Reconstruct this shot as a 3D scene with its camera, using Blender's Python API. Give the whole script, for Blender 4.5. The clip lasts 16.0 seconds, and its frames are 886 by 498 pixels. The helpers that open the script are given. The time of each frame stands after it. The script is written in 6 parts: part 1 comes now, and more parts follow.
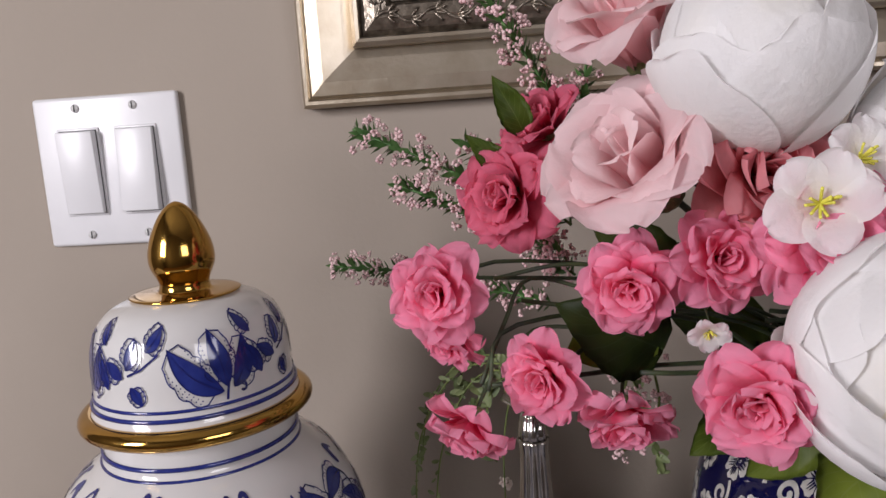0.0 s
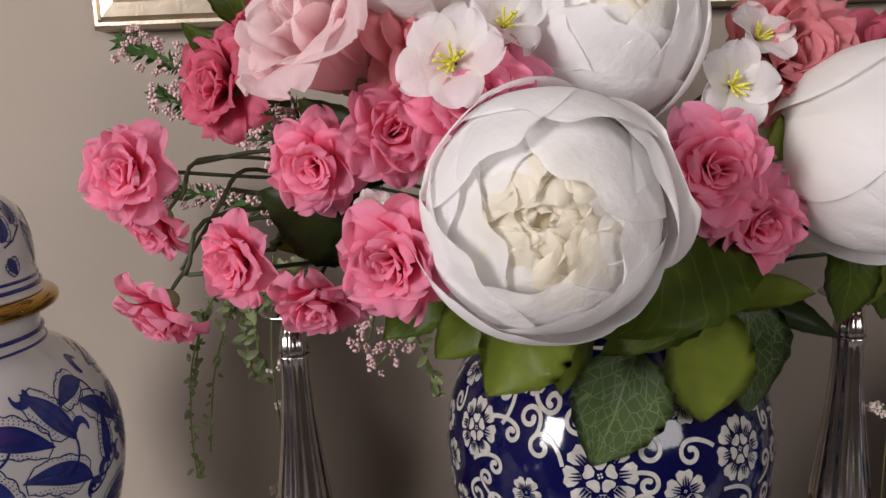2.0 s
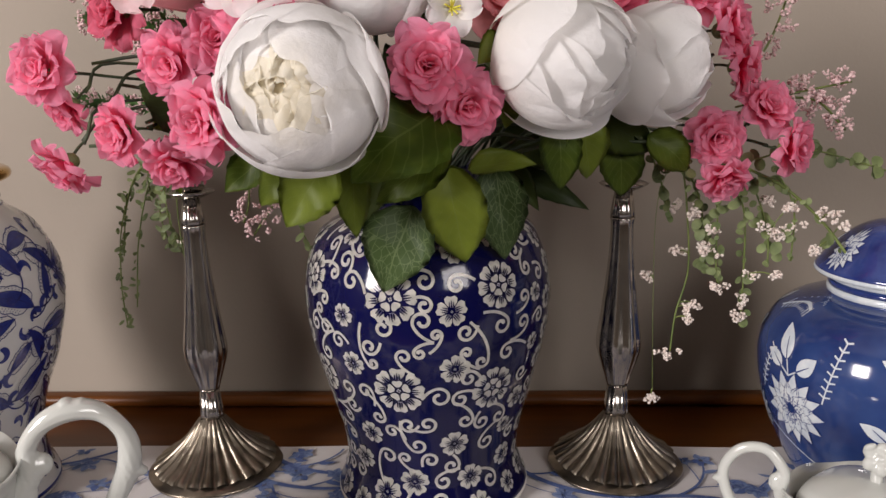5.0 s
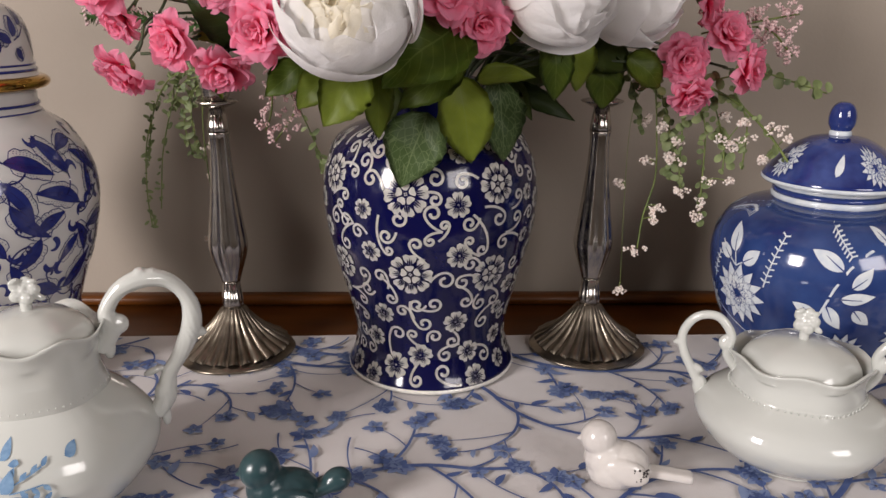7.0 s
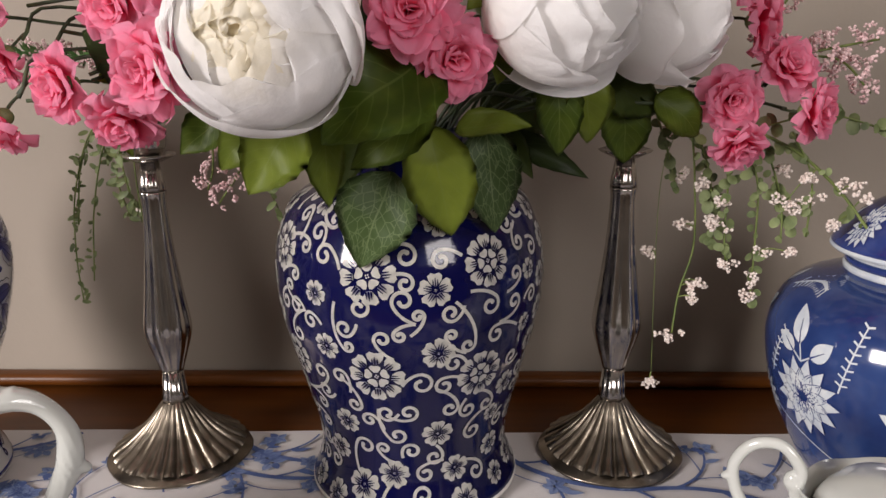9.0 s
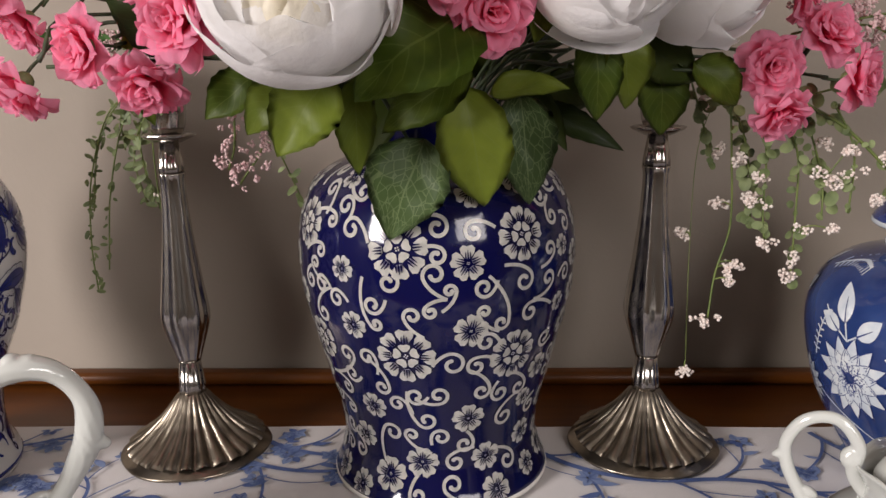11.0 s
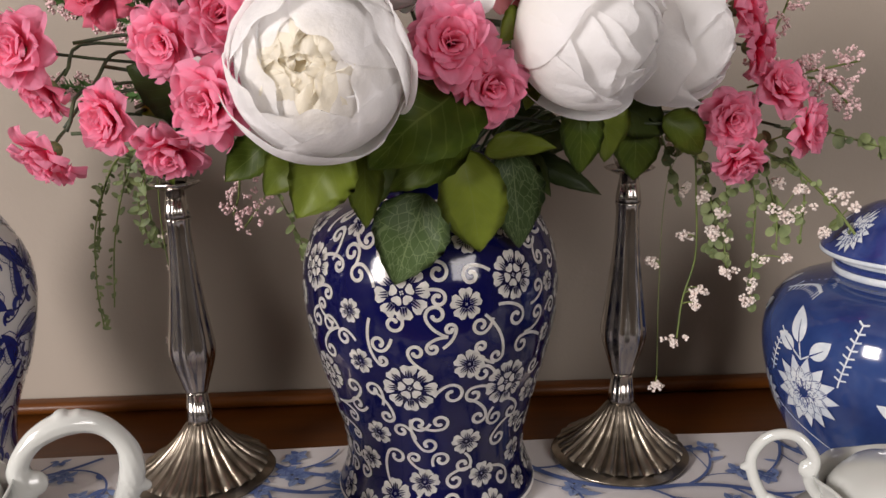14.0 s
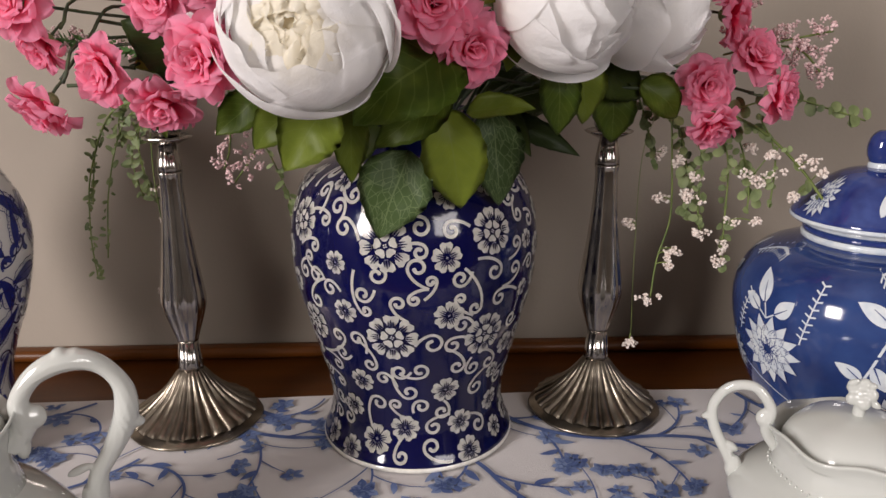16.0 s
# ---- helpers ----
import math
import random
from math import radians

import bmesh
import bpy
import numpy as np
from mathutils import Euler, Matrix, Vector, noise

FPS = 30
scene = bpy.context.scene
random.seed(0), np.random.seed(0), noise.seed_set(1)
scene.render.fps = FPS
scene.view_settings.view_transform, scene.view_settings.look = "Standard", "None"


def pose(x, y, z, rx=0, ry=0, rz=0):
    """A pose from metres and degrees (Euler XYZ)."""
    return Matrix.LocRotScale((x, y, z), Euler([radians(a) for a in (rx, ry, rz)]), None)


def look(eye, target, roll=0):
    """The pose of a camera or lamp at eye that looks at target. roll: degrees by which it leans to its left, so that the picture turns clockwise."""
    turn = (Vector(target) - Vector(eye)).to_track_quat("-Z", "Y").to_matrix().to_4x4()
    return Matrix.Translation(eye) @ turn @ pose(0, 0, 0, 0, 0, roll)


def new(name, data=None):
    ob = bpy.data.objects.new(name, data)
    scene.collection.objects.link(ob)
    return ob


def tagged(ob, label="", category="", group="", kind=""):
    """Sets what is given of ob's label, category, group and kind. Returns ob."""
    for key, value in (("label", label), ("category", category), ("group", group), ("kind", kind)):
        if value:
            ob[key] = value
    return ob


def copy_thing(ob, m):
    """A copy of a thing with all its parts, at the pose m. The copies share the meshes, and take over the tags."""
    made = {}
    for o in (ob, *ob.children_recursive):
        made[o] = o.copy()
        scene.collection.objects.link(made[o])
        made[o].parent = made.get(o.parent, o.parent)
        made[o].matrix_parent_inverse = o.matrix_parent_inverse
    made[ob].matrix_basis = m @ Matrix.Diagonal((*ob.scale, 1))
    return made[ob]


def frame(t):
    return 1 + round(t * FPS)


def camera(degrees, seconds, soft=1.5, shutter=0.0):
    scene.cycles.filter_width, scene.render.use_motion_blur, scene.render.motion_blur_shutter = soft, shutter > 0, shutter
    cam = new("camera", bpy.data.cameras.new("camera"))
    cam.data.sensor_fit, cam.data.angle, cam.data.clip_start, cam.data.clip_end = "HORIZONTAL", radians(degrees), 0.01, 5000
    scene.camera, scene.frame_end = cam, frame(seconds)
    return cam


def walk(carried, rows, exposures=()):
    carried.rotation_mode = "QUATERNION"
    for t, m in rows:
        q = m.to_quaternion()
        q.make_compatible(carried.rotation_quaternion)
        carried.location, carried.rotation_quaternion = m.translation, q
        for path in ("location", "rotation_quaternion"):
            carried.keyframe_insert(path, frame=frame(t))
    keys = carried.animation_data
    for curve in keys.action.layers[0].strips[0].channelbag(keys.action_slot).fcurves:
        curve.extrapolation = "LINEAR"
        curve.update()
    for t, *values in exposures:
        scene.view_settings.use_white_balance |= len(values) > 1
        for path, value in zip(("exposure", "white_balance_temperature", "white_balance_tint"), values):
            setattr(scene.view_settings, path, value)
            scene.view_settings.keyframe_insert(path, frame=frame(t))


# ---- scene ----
cam = camera(59.9, 16.0)
PATH = [
    (0, (0.021, 0.023, 1.3), (-0.124, 1.99, 0.966), -3.8),
    (0.5, (0.006, 0.026, 1.278), (-0.136, 1.991, 0.931), -3.1),
    (1, (0.008, 0.026, 1.272), (-0.106, 1.993, 0.928), -2.4),
    (1.5, (0.044, 0.015, 1.263), (-0.015, 1.984, 0.916), -2.1),
    (1.6, (0.057, 0.013, 1.259), (0.022, 1.984, 0.92), -1.9),
    (2, (0.122, 0.018, 1.246), (0.143, 1.987, 0.897), -2.1),
    (2.5, (0.18, 0.008, 1.235), (0.226, 1.977, 0.888), -2.3),
    (3, (0.215, -0.011, 1.228), (0.254, 1.956, 0.87), -2.1),
    (3.5, (0.237, -0.025, 1.22), (0.236, 1.939, 0.842), -1.8),
    (4, (0.25, -0.049, 1.213), (0.21, 1.911, 0.817), -1.6),
    (4.2, (0.248, -0.063, 1.213), (0.198, 1.896, 0.809), -1.6),
    (6.3, (0.205, -0.195, 1.23), (0.284, 1.725, 0.675), -0.4),
    (6.5, (0.199, -0.201, 1.225), (0.291, 1.714, 0.654), -0.2),
    (7, (0.193, -0.208, 1.209), (0.295, 1.698, 0.611), 0.1),
    (7.5, (0.193, -0.199, 1.196), (0.292, 1.704, 0.59), 0.3),
    (8, (0.22, -0.16, 1.2), (0.3, 1.747, 0.603), 0.2),
    (8.5, (0.248, -0.107, 1.219), (0.292, 1.812, 0.659), -0.2),
    (9, (0.237, -0.073, 1.208), (0.246, 1.857, 0.682), -0.7),
    (9.5, (0.227, -0.066, 1.193), (0.222, 1.872, 0.698), -0.9),
    (9.7, (0.224, -0.06, 1.18), (0.219, 1.881, 0.698), -1.0),
    (11.8, (0.22, -0.077, 1.173), (0.227, 1.873, 0.73), -1.0),
    (12, (0.22, -0.082, 1.173), (0.232, 1.869, 0.735), -1.1),
    (12.5, (0.219, -0.09, 1.18), (0.248, 1.86, 0.738), -1.2),
    (13, (0.207, -0.098, 1.207), (0.26, 1.85, 0.757), -1.4),
    (13.5, (0.2, -0.098, 1.218), (0.287, 1.845, 0.751), -1.6),
    (14, (0.194, -0.097, 1.214), (0.311, 1.841, 0.734), -1.6),
    (14.5, (0.194, -0.104, 1.213), (0.35, 1.821, 0.692), -1.3),
    (15, (0.189, -0.112, 1.212), (0.342, 1.81, 0.682), -0.9),
    (15.5, (0.191, -0.117, 1.215), (0.337, 1.8, 0.667), -0.5),
    (16, (0.199, -0.119, 1.212), (0.333, 1.795, 0.649), -0.4),
]
walk(cam, [(t, look(eye, target, roll)) for t, eye, target, roll in PATH],
     exposures=[(0, -0.54, 6200, 18), (1, -0.74, 6200, 18), (1.5, -0.58, 6300, 18), (2.5, -0.36, 6600, 16), (3.5, -0.25, 6650, 16), (8, -0.20, 6650, 16), (9.5, -0.10, 6650, 16), (13.5, -0.12, 6650, 16), (16, -0.20, 6650, 16)])


# ---- light ----
TOP = 0.9
world = bpy.data.worlds.new("sky")
scene.world = world
world.use_nodes = True
wn = world.node_tree
sky = wn.nodes.new("ShaderNodeTexSky")
sky.sky_type, sky.sun_disc = "NISHITA", False
sky.sun_elevation, sky.sun_rotation = radians(35), radians(200)
wn.links.new(sky.outputs[0], wn.nodes["Background"].inputs[0])
wn.nodes["Background"].inputs[1].default_value = 0.05


def window_light(name, m, sx, sy, watts, colour):
    data = bpy.data.lights.new(name, "AREA")
    data.shape, data.size, data.size_y, data.energy, data.color = "RECTANGLE", sx, sy, watts, colour
    ob = new(name, data)
    ob.matrix_world = m
    return ob


window_light("side_window_light", look((-1.66, -1.22, 1.80), (0.2, 0.4, 1.12)), 0.60, 0.90, 80, (1.0, 0.98, 0.95))
window_light("front_window_light", look((1.25, -1.50, 1.78), (0.25, 0.4, 1.10)), 0.9, 0.8, 23, (1.0, 0.98, 0.95))

# ---- materials ----


def mat(name, colour, rough=0.5, metal=0.0, second=None, scale=40.0, amount=0.5, bump=0.0, bump_scale=None, coat=0.0,
        vary=0.0, trans=0.0, detail=5.0, sheen=0.0):
    """Principled paint with a noise between two colours, a bump and a random tint per object."""
    m = bpy.data.materials.new(name)
    m.use_nodes = True
    n, l = m.node_tree.nodes, m.node_tree.links
    b = n["Principled BSDF"]
    b.inputs["Roughness"].default_value, b.inputs["Metallic"].default_value = rough, metal
    b.inputs["Coat Weight"].default_value = coat
    b.inputs["Coat Roughness"].default_value = 0.05
    b.inputs["Sheen Weight"].default_value = sheen
    tc = n.new("ShaderNodeTexCoord")
    out = None
    rgb = n.new("ShaderNodeRGB")
    rgb.outputs[0].default_value = (*colour, 1)
    out = rgb.outputs[0]
    if second:
        noi = n.new("ShaderNodeTexNoise")
        noi.inputs["Scale"].default_value, noi.inputs["Detail"].default_value = scale, detail
        l.new(tc.outputs["Object"], noi.inputs["Vector"])
        ramp = n.new("ShaderNodeMapRange")
        ramp.inputs[1].default_value, ramp.inputs[2].default_value = 0.5 - 0.3 * amount, 0.5 + 0.3 * amount
        l.new(noi.outputs[0], ramp.inputs[0])
        mix = n.new("ShaderNodeMix")
        mix.data_type = "RGBA"
        l.new(ramp.outputs[0], mix.inputs[0])
        l.new(out, mix.inputs[6])
        mix.inputs[7].default_value = (*second, 1)
        out = mix.outputs[2]
    if vary:
        info = n.new("ShaderNodeObjectInfo")
        hsv = n.new("ShaderNodeHueSaturation")
        mr = n.new("ShaderNodeMapRange")
        mr.inputs[3].default_value, mr.inputs[4].default_value = 1 - vary, 1 + vary
        l.new(info.outputs["Random"], mr.inputs[0])
        l.new(mr.outputs[0], hsv.inputs["Value"])
        l.new(out, hsv.inputs["Color"])
        out = hsv.outputs[0]
    l.new(out, b.inputs["Base Color"])
    if trans:
        b.inputs["Subsurface Weight"].default_value = trans
        b.inputs["Subsurface Radius"].default_value = (0.01, 0.006, 0.005)
        b.inputs["Subsurface Scale"].default_value = 0.3
    if bump:
        noi = n.new("ShaderNodeTexNoise")
        noi.inputs["Scale"].default_value, noi.inputs["Detail"].default_value = bump_scale or scale * 3, 4
        l.new(tc.outputs["Object"], noi.inputs["Vector"])
        bp = n.new("ShaderNodeBump")
        bp.inputs["Strength"].default_value, bp.inputs["Distance"].default_value = bump, 0.002
        l.new(noi.outputs[0], bp.inputs["Height"])
        l.new(bp.outputs[0], b.inputs["Normal"])
    return m


def wood_mat(name, dark, light, rough):
    m = mat(name, dark, rough)
    m.node_tree.nodes["Principled BSDF"].inputs["Specular IOR Level"].default_value = 0.25
    n, l = m.node_tree.nodes, m.node_tree.links
    b = n["Principled BSDF"]
    tc = n.new("ShaderNodeTexCoord")
    mp = n.new("ShaderNodeMapping")
    mp.inputs["Scale"].default_value = (2.5, 40, 40)
    l.new(tc.outputs["Object"], mp.inputs[0])
    noi = n.new("ShaderNodeTexNoise")
    noi.inputs["Scale"].default_value, noi.inputs["Detail"].default_value, noi.inputs["Distortion"].default_value = 2, 8, 0.6
    l.new(mp.outputs[0], noi.inputs[0])
    mix = n.new("ShaderNodeMix")
    mix.data_type = "RGBA"
    l.new(noi.outputs[0], mix.inputs[0])
    mix.inputs[6].default_value, mix.inputs[7].default_value = (*dark, 1), (*light, 1)
    l.new(mix.outputs[2], b.inputs["Base Color"])
    return m


def leaf_mat(name, dark, light, vein, vein_amount, rough=0.45, net=0.0):
    """Leaf with midrib and side veins along its own length."""
    m = mat(name, dark, rough)
    n, l = m.node_tree.nodes, m.node_tree.links
    b = n["Principled BSDF"]
    b.inputs["Specular IOR Level"].default_value = 0.28

    def math_(op, a, c=None):
        k = n.new("ShaderNodeMath")
        k.operation = op
        for i, v in enumerate((a, c)):
            if v is None:
                continue
            if isinstance(v, (int, float)):
                k.inputs[i].default_value = v
            else:
                l.new(v, k.inputs[i])
        return k.outputs[0]
    uv = n.new("ShaderNodeUVMap")
    sep = n.new("ShaderNodeSeparateXYZ")
    l.new(uv.outputs[0], sep.inputs[0])
    au = math_("ABSOLUTE", math_("SUBTRACT", sep.outputs[0], 0.5))
    rib = math_("LESS_THAN", au, 0.012)
    wav = math_("FRACT", math_("SUBTRACT", math_("MULTIPLY", sep.outputs[1], 8.0), math_("MULTIPLY", au, 5.0)))
    side = math_("LESS_THAN", wav, 0.10)
    vmask = math_("MULTIPLY", math_("MAXIMUM", rib, math_("MULTIPLY", side, 0.6)), vein_amount)
    if net:
        vor = n.new("ShaderNodeTexVoronoi")
        vor.feature = "DISTANCE_TO_EDGE"
        vor.inputs["Scale"].default_value = 9.0
        l.new(uv.outputs[0], vor.inputs["Vector"])
        vmask = math_("MAXIMUM", vmask, math_("MULTIPLY", math_("LESS_THAN", vor.outputs["Distance"], 0.035), net))
    tc = n.new("ShaderNodeTexCoord")
    noi = n.new("ShaderNodeTexNoise")
    noi.inputs["Scale"].default_value = 60
    l.new(tc.outputs["Object"], noi.inputs[0])
    info = n.new("ShaderNodeObjectInfo")
    fac = math_("ADD", math_("MULTIPLY", noi.outputs[0], 0.8), math_("SUBTRACT", math_("MULTIPLY", info.outputs["Random"], 0.9), 0.35))
    mix = n.new("ShaderNodeMix")
    mix.data_type = "RGBA"
    l.new(fac, mix.inputs[0])
    mix.inputs[6].default_value, mix.inputs[7].default_value = (*dark, 1), (*light, 1)
    mix2 = n.new("ShaderNodeMix")
    mix2.data_type = "RGBA"
    l.new(vmask, mix2.inputs[0])
    l.new(mix.outputs[2], mix2.inputs[6])
    mix2.inputs[7].default_value = (*vein, 1)
    l.new(mix2.outputs[2], b.inputs["Base Color"])
    bp = n.new("ShaderNodeBump")
    bp.inputs["Strength"].default_value, bp.inputs["Distance"].default_value = 0.35, 0.001
    l.new(vmask, bp.inputs["Height"])
    l.new(bp.outputs[0], b.inputs["Normal"])
    return m


def petal_mat(name, inner, outer, vary=0.12):
    """Fabric petal: deeper colour at the base, paler at the rim."""
    m = mat(name, inner, 0.8, sheen=0.15)
    m.node_tree.nodes["Principled BSDF"].inputs["Specular IOR Level"].default_value = 0.15
    n, l = m.node_tree.nodes, m.node_tree.links
    b = n["Principled BSDF"]
    uv = n.new("ShaderNodeUVMap")
    sep = n.new("ShaderNodeSeparateXYZ")
    l.new(uv.outputs[0], sep.inputs[0])
    tc = n.new("ShaderNodeTexCoord")
    noi = n.new("ShaderNodeTexNoise")
    noi.inputs["Scale"].default_value, noi.inputs["Detail"].default_value = 3.0, 4
    l.new(tc.outputs["Object"], noi.inputs[0])
    add = n.new("ShaderNodeMath")
    add.operation = "MULTIPLY_ADD"
    l.new(noi.outputs[0], add.inputs[0])
    add.inputs[1].default_value = 0.35
    l.new(sep.outputs[1], add.inputs[2])
    mr = n.new("ShaderNodeMapRange")
    mr.interpolation_type = "SMOOTHSTEP"
    mr.inputs[1].default_value, mr.inputs[2].default_value = 0.35, 1.15
    l.new(add.outputs[0], mr.inputs[0])
    mix = n.new("ShaderNodeMix")
    mix.data_type = "RGBA"
    l.new(mr.outputs[0], mix.inputs[0])
    mix.inputs[6].default_value, mix.inputs[7].default_value = (*inner, 1), (*outer, 1)
    info = n.new("ShaderNodeObjectInfo")
    hsv = n.new("ShaderNodeHueSaturation")
    vr = n.new("ShaderNodeMapRange")
    vr.inputs[3].default_value, vr.inputs[4].default_value = 1 - vary, 1 + vary * 0.5
    l.new(info.outputs["Random"], vr.inputs[0])
    l.new(vr.outputs[0], hsv.inputs["Value"])
    l.new(mix.outputs[2], hsv.inputs["Color"])
    l.new(hsv.outputs[0], b.inputs["Base Color"])
    n2 = n.new("ShaderNodeTexNoise")
    n2.inputs["Scale"].default_value, n2.inputs["Detail"].default_value = 14.0, 3
    l.new(tc.outputs["Object"], n2.inputs[0])
    bp = n.new("ShaderNodeBump")
    bp.inputs["Strength"].default_value, bp.inputs["Distance"].default_value = 0.22, 0.004
    l.new(n2.outputs[0], bp.inputs["Height"])
    l.new(bp.outputs[0], b.inputs["Normal"])
    tr = n.new("ShaderNodeBsdfTranslucent")
    l.new(hsv.outputs[0], tr.inputs[0])
    ms = n.new("ShaderNodeMixShader")
    ms.inputs[0].default_value = 0.56
    l.new(b.outputs[0], ms.inputs[1])
    l.new(tr.outputs[0], ms.inputs[2])
    l.new(ms.outputs[0], n["Material Output"].inputs[0])
    return m


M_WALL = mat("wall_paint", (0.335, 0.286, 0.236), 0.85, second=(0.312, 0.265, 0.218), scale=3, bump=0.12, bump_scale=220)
# walls out of view: taupe picked dark to hold back bounce and deepen shadows
M_ROOM = mat("low_bounce_taupe", (0.17, 0.145, 0.12), 0.85, second=(0.15, 0.13, 0.105), scale=3, bump=0.1, bump_scale=200)
M_WHITE_WALL = mat("ceiling_paint", (0.45, 0.43, 0.41), 0.9, second=(0.42, 0.40, 0.385), scale=4, bump=0.1, bump_scale=120)
M_FLOOR = wood_mat("floor_wood", (0.09, 0.045, 0.02), (0.17, 0.09, 0.04), 0.4)
M_WOOD = wood_mat("polished_wood", (0.045, 0.013, 0.003), (0.17, 0.053, 0.008), 0.36)
M_CLOTH = mat("cotton_cloth", (0.64, 0.60, 0.59), 0.85, second=(0.59, 0.555, 0.545), scale=9, bump=0.35, bump_scale=1500, sheen=0.2)
M_PRINT = mat("blue_print", (0.045, 0.075, 0.22), 0.85, second=(0.095, 0.145, 0.32), scale=55, amount=0.9, bump=0.3, bump_scale=1500)
M_PRINT_PALE = mat("pale_blue_print", (0.075, 0.12, 0.30), 0.85, second=(0.26, 0.33, 0.50), scale=70, amount=1.0, bump=0.3, bump_scale=1500)
M_PLASTIC = mat("white_plastic", (0.68, 0.675, 0.685), 0.32, second=(0.65, 0.645, 0.655), scale=30, bump=0.03, bump_scale=200)
M_SCREW = mat("screw_paint", (0.62, 0.61, 0.60), 0.4, metal=0.3)
M_DARK = mat("dark_gap", (0.03, 0.03, 0.03), 0.7)
M_COBALT = mat("cobalt_glaze", (0.0032, 0.0038, 0.046), 0.09, second=(0.002, 0.0022, 0.030), scale=18, coat=0.0, bump=0.08, bump_scale=90)
M_RELIEF = mat("cream_relief", (0.84, 0.81, 0.74), 0.16, second=(0.62, 0.60, 0.56), scale=260, amount=0.9, coat=0.4)
M_CREAM = mat("cream_glaze", (0.60, 0.585, 0.57), 0.12, second=(0.56, 0.55, 0.535), scale=12, coat=0.4, bump=0.04, bump_scale=60)
M_INK = mat("blue_brush", (0.008, 0.012, 0.11), 0.15, second=(0.022, 0.036, 0.20), scale=90, amount=1.0, coat=0.4)
M_INK_DARK = mat("dark_blue_line", (0.010, 0.012, 0.085), 0.15, second=(0.02, 0.025, 0.15), scale=120, coat=0.4)
M_INK_PALE = mat("pale_blue_wash", (0.28, 0.33, 0.52), 0.15, second=(0.60, 0.62, 0.68), scale=500, amount=1.0, coat=0.4)
M_GOLD = mat("gold_glaze", (0.60, 0.36, 0.085), 0.11, metal=1.0, second=(0.48, 0.27, 0.06), scale=25, bump=0.05, bump_scale=50)
M_GOLD_OLD = mat("gold_band", (0.62, 0.40, 0.13), 0.2, metal=1.0, second=(0.45, 0.26, 0.08), scale=60, bump=0.1, bump_scale=80)
M_BLUE = mat("marbled_blue_glaze", (0.010, 0.023, 0.11), 0.12, second=(0.036, 0.072, 0.21), scale=32, amount=0.9, coat=0.5, bump=0.04, bump_scale=60)
M_BLUE_DARK = mat("deep_blue_glaze", (0.010, 0.017, 0.11), 0.1, second=(0.036, 0.062, 0.22), scale=40, coat=0.5)
M_MOTIF = mat("white_motif", (0.66, 0.69, 0.70), 0.15, second=(0.52, 0.57, 0.63), scale=120, coat=0.4)
M_SILVER = mat("aged_silver", (0.60, 0.565, 0.53), 0.17, metal=1.0, second=(0.30, 0.27, 0.24), scale=38, amount=1.0, bump=0.10, bump_scale=70)
M_BRASSY = mat("tarnished_silver", (0.37, 0.32, 0.255), 0.30, metal=1.0, second=(0.15, 0.122, 0.09), scale=70, amount=0.9, bump=0.2, bump_scale=160)
M_CHINA = mat("white_china", (0.55, 0.56, 0.525), 0.12, second=(0.52, 0.53, 0.50), scale=10, coat=0.5, bump=0.03, bump_scale=40)
M_CHINA_BLUE = mat("blue_transfer", (0.04, 0.12, 0.27), 0.2, second=(0.26, 0.40, 0.55), scale=160, amount=1.0, coat=0.3)
M_TEAL = mat("teal_glaze", (0.012, 0.034, 0.040), 0.28, second=(0.024, 0.058, 0.064), scale=30, coat=0.15, bump=0.06, bump_scale=110)
M_PEARL = mat("pearl_glaze", (0.61, 0.575, 0.54), 0.2, second=(0.56, 0.525, 0.50), scale=40, coat=0.3, bump=0.25, bump_scale=170)
M_SPOT = mat("black_spots", (0.03, 0.025, 0.025), 0.4)
M_FRAME = mat("champagne_gilt", (0.50, 0.44, 0.35), 0.36, metal=0.85, second=(0.40, 0.335, 0.25), scale=40, bump=0.1, bump_scale=300)
M_ORNATE = mat("antique_gilt", (0.36, 0.31, 0.25), 0.34, metal=0.85, second=(0.10, 0.08, 0.06), scale=130, amount=0.8, bump=0.4, bump_scale=240)
M_MATBOARD = mat("picture_board", (0.30, 0.27, 0.24), 0.6, second=(0.2, 0.19, 0.18), scale=12)
M_LEAF = leaf_mat("green_leaf", (0.062, 0.100, 0.010), (0.25, 0.31, 0.038), (0.24, 0.30, 0.08), 0.34)
M_LEAF_DARK = leaf_mat("dark_leaf", (0.022, 0.038, 0.008), (0.075, 0.105, 0.018), (0.07, 0.11, 0.05), 0.3)
M_LEAF_VEIN = leaf_mat("veined_leaf", (0.060, 0.105, 0.035), (0.095, 0.15, 0.05), (0.30, 0.38, 0.18), 0.55, 0.45, 0.45)
M_SMALL_LEAF = mat("small_leaf", (0.075, 0.105, 0.032), 0.6, second=(0.20, 0.24, 0.095), scale=80, vary=0.15)
M_STEM = mat("stem", (0.018, 0.026, 0.014), 0.6, second=(0.05, 0.075, 0.025), scale=60)
M_STEM_GREEN = mat("pale_stem", (0.16, 0.20, 0.05), 0.6, second=(0.09, 0.13, 0.03), scale=60)
M_NEEDLE = mat("heath_needles", (0.05, 0.14, 0.03), 0.6, second=(0.10, 0.22, 0.06), scale=90)
M_BUD = mat("pink_buds", (0.62, 0.36, 0.38), 0.7, second=(0.76, 0.60, 0.58), scale=200, amount=1.0)
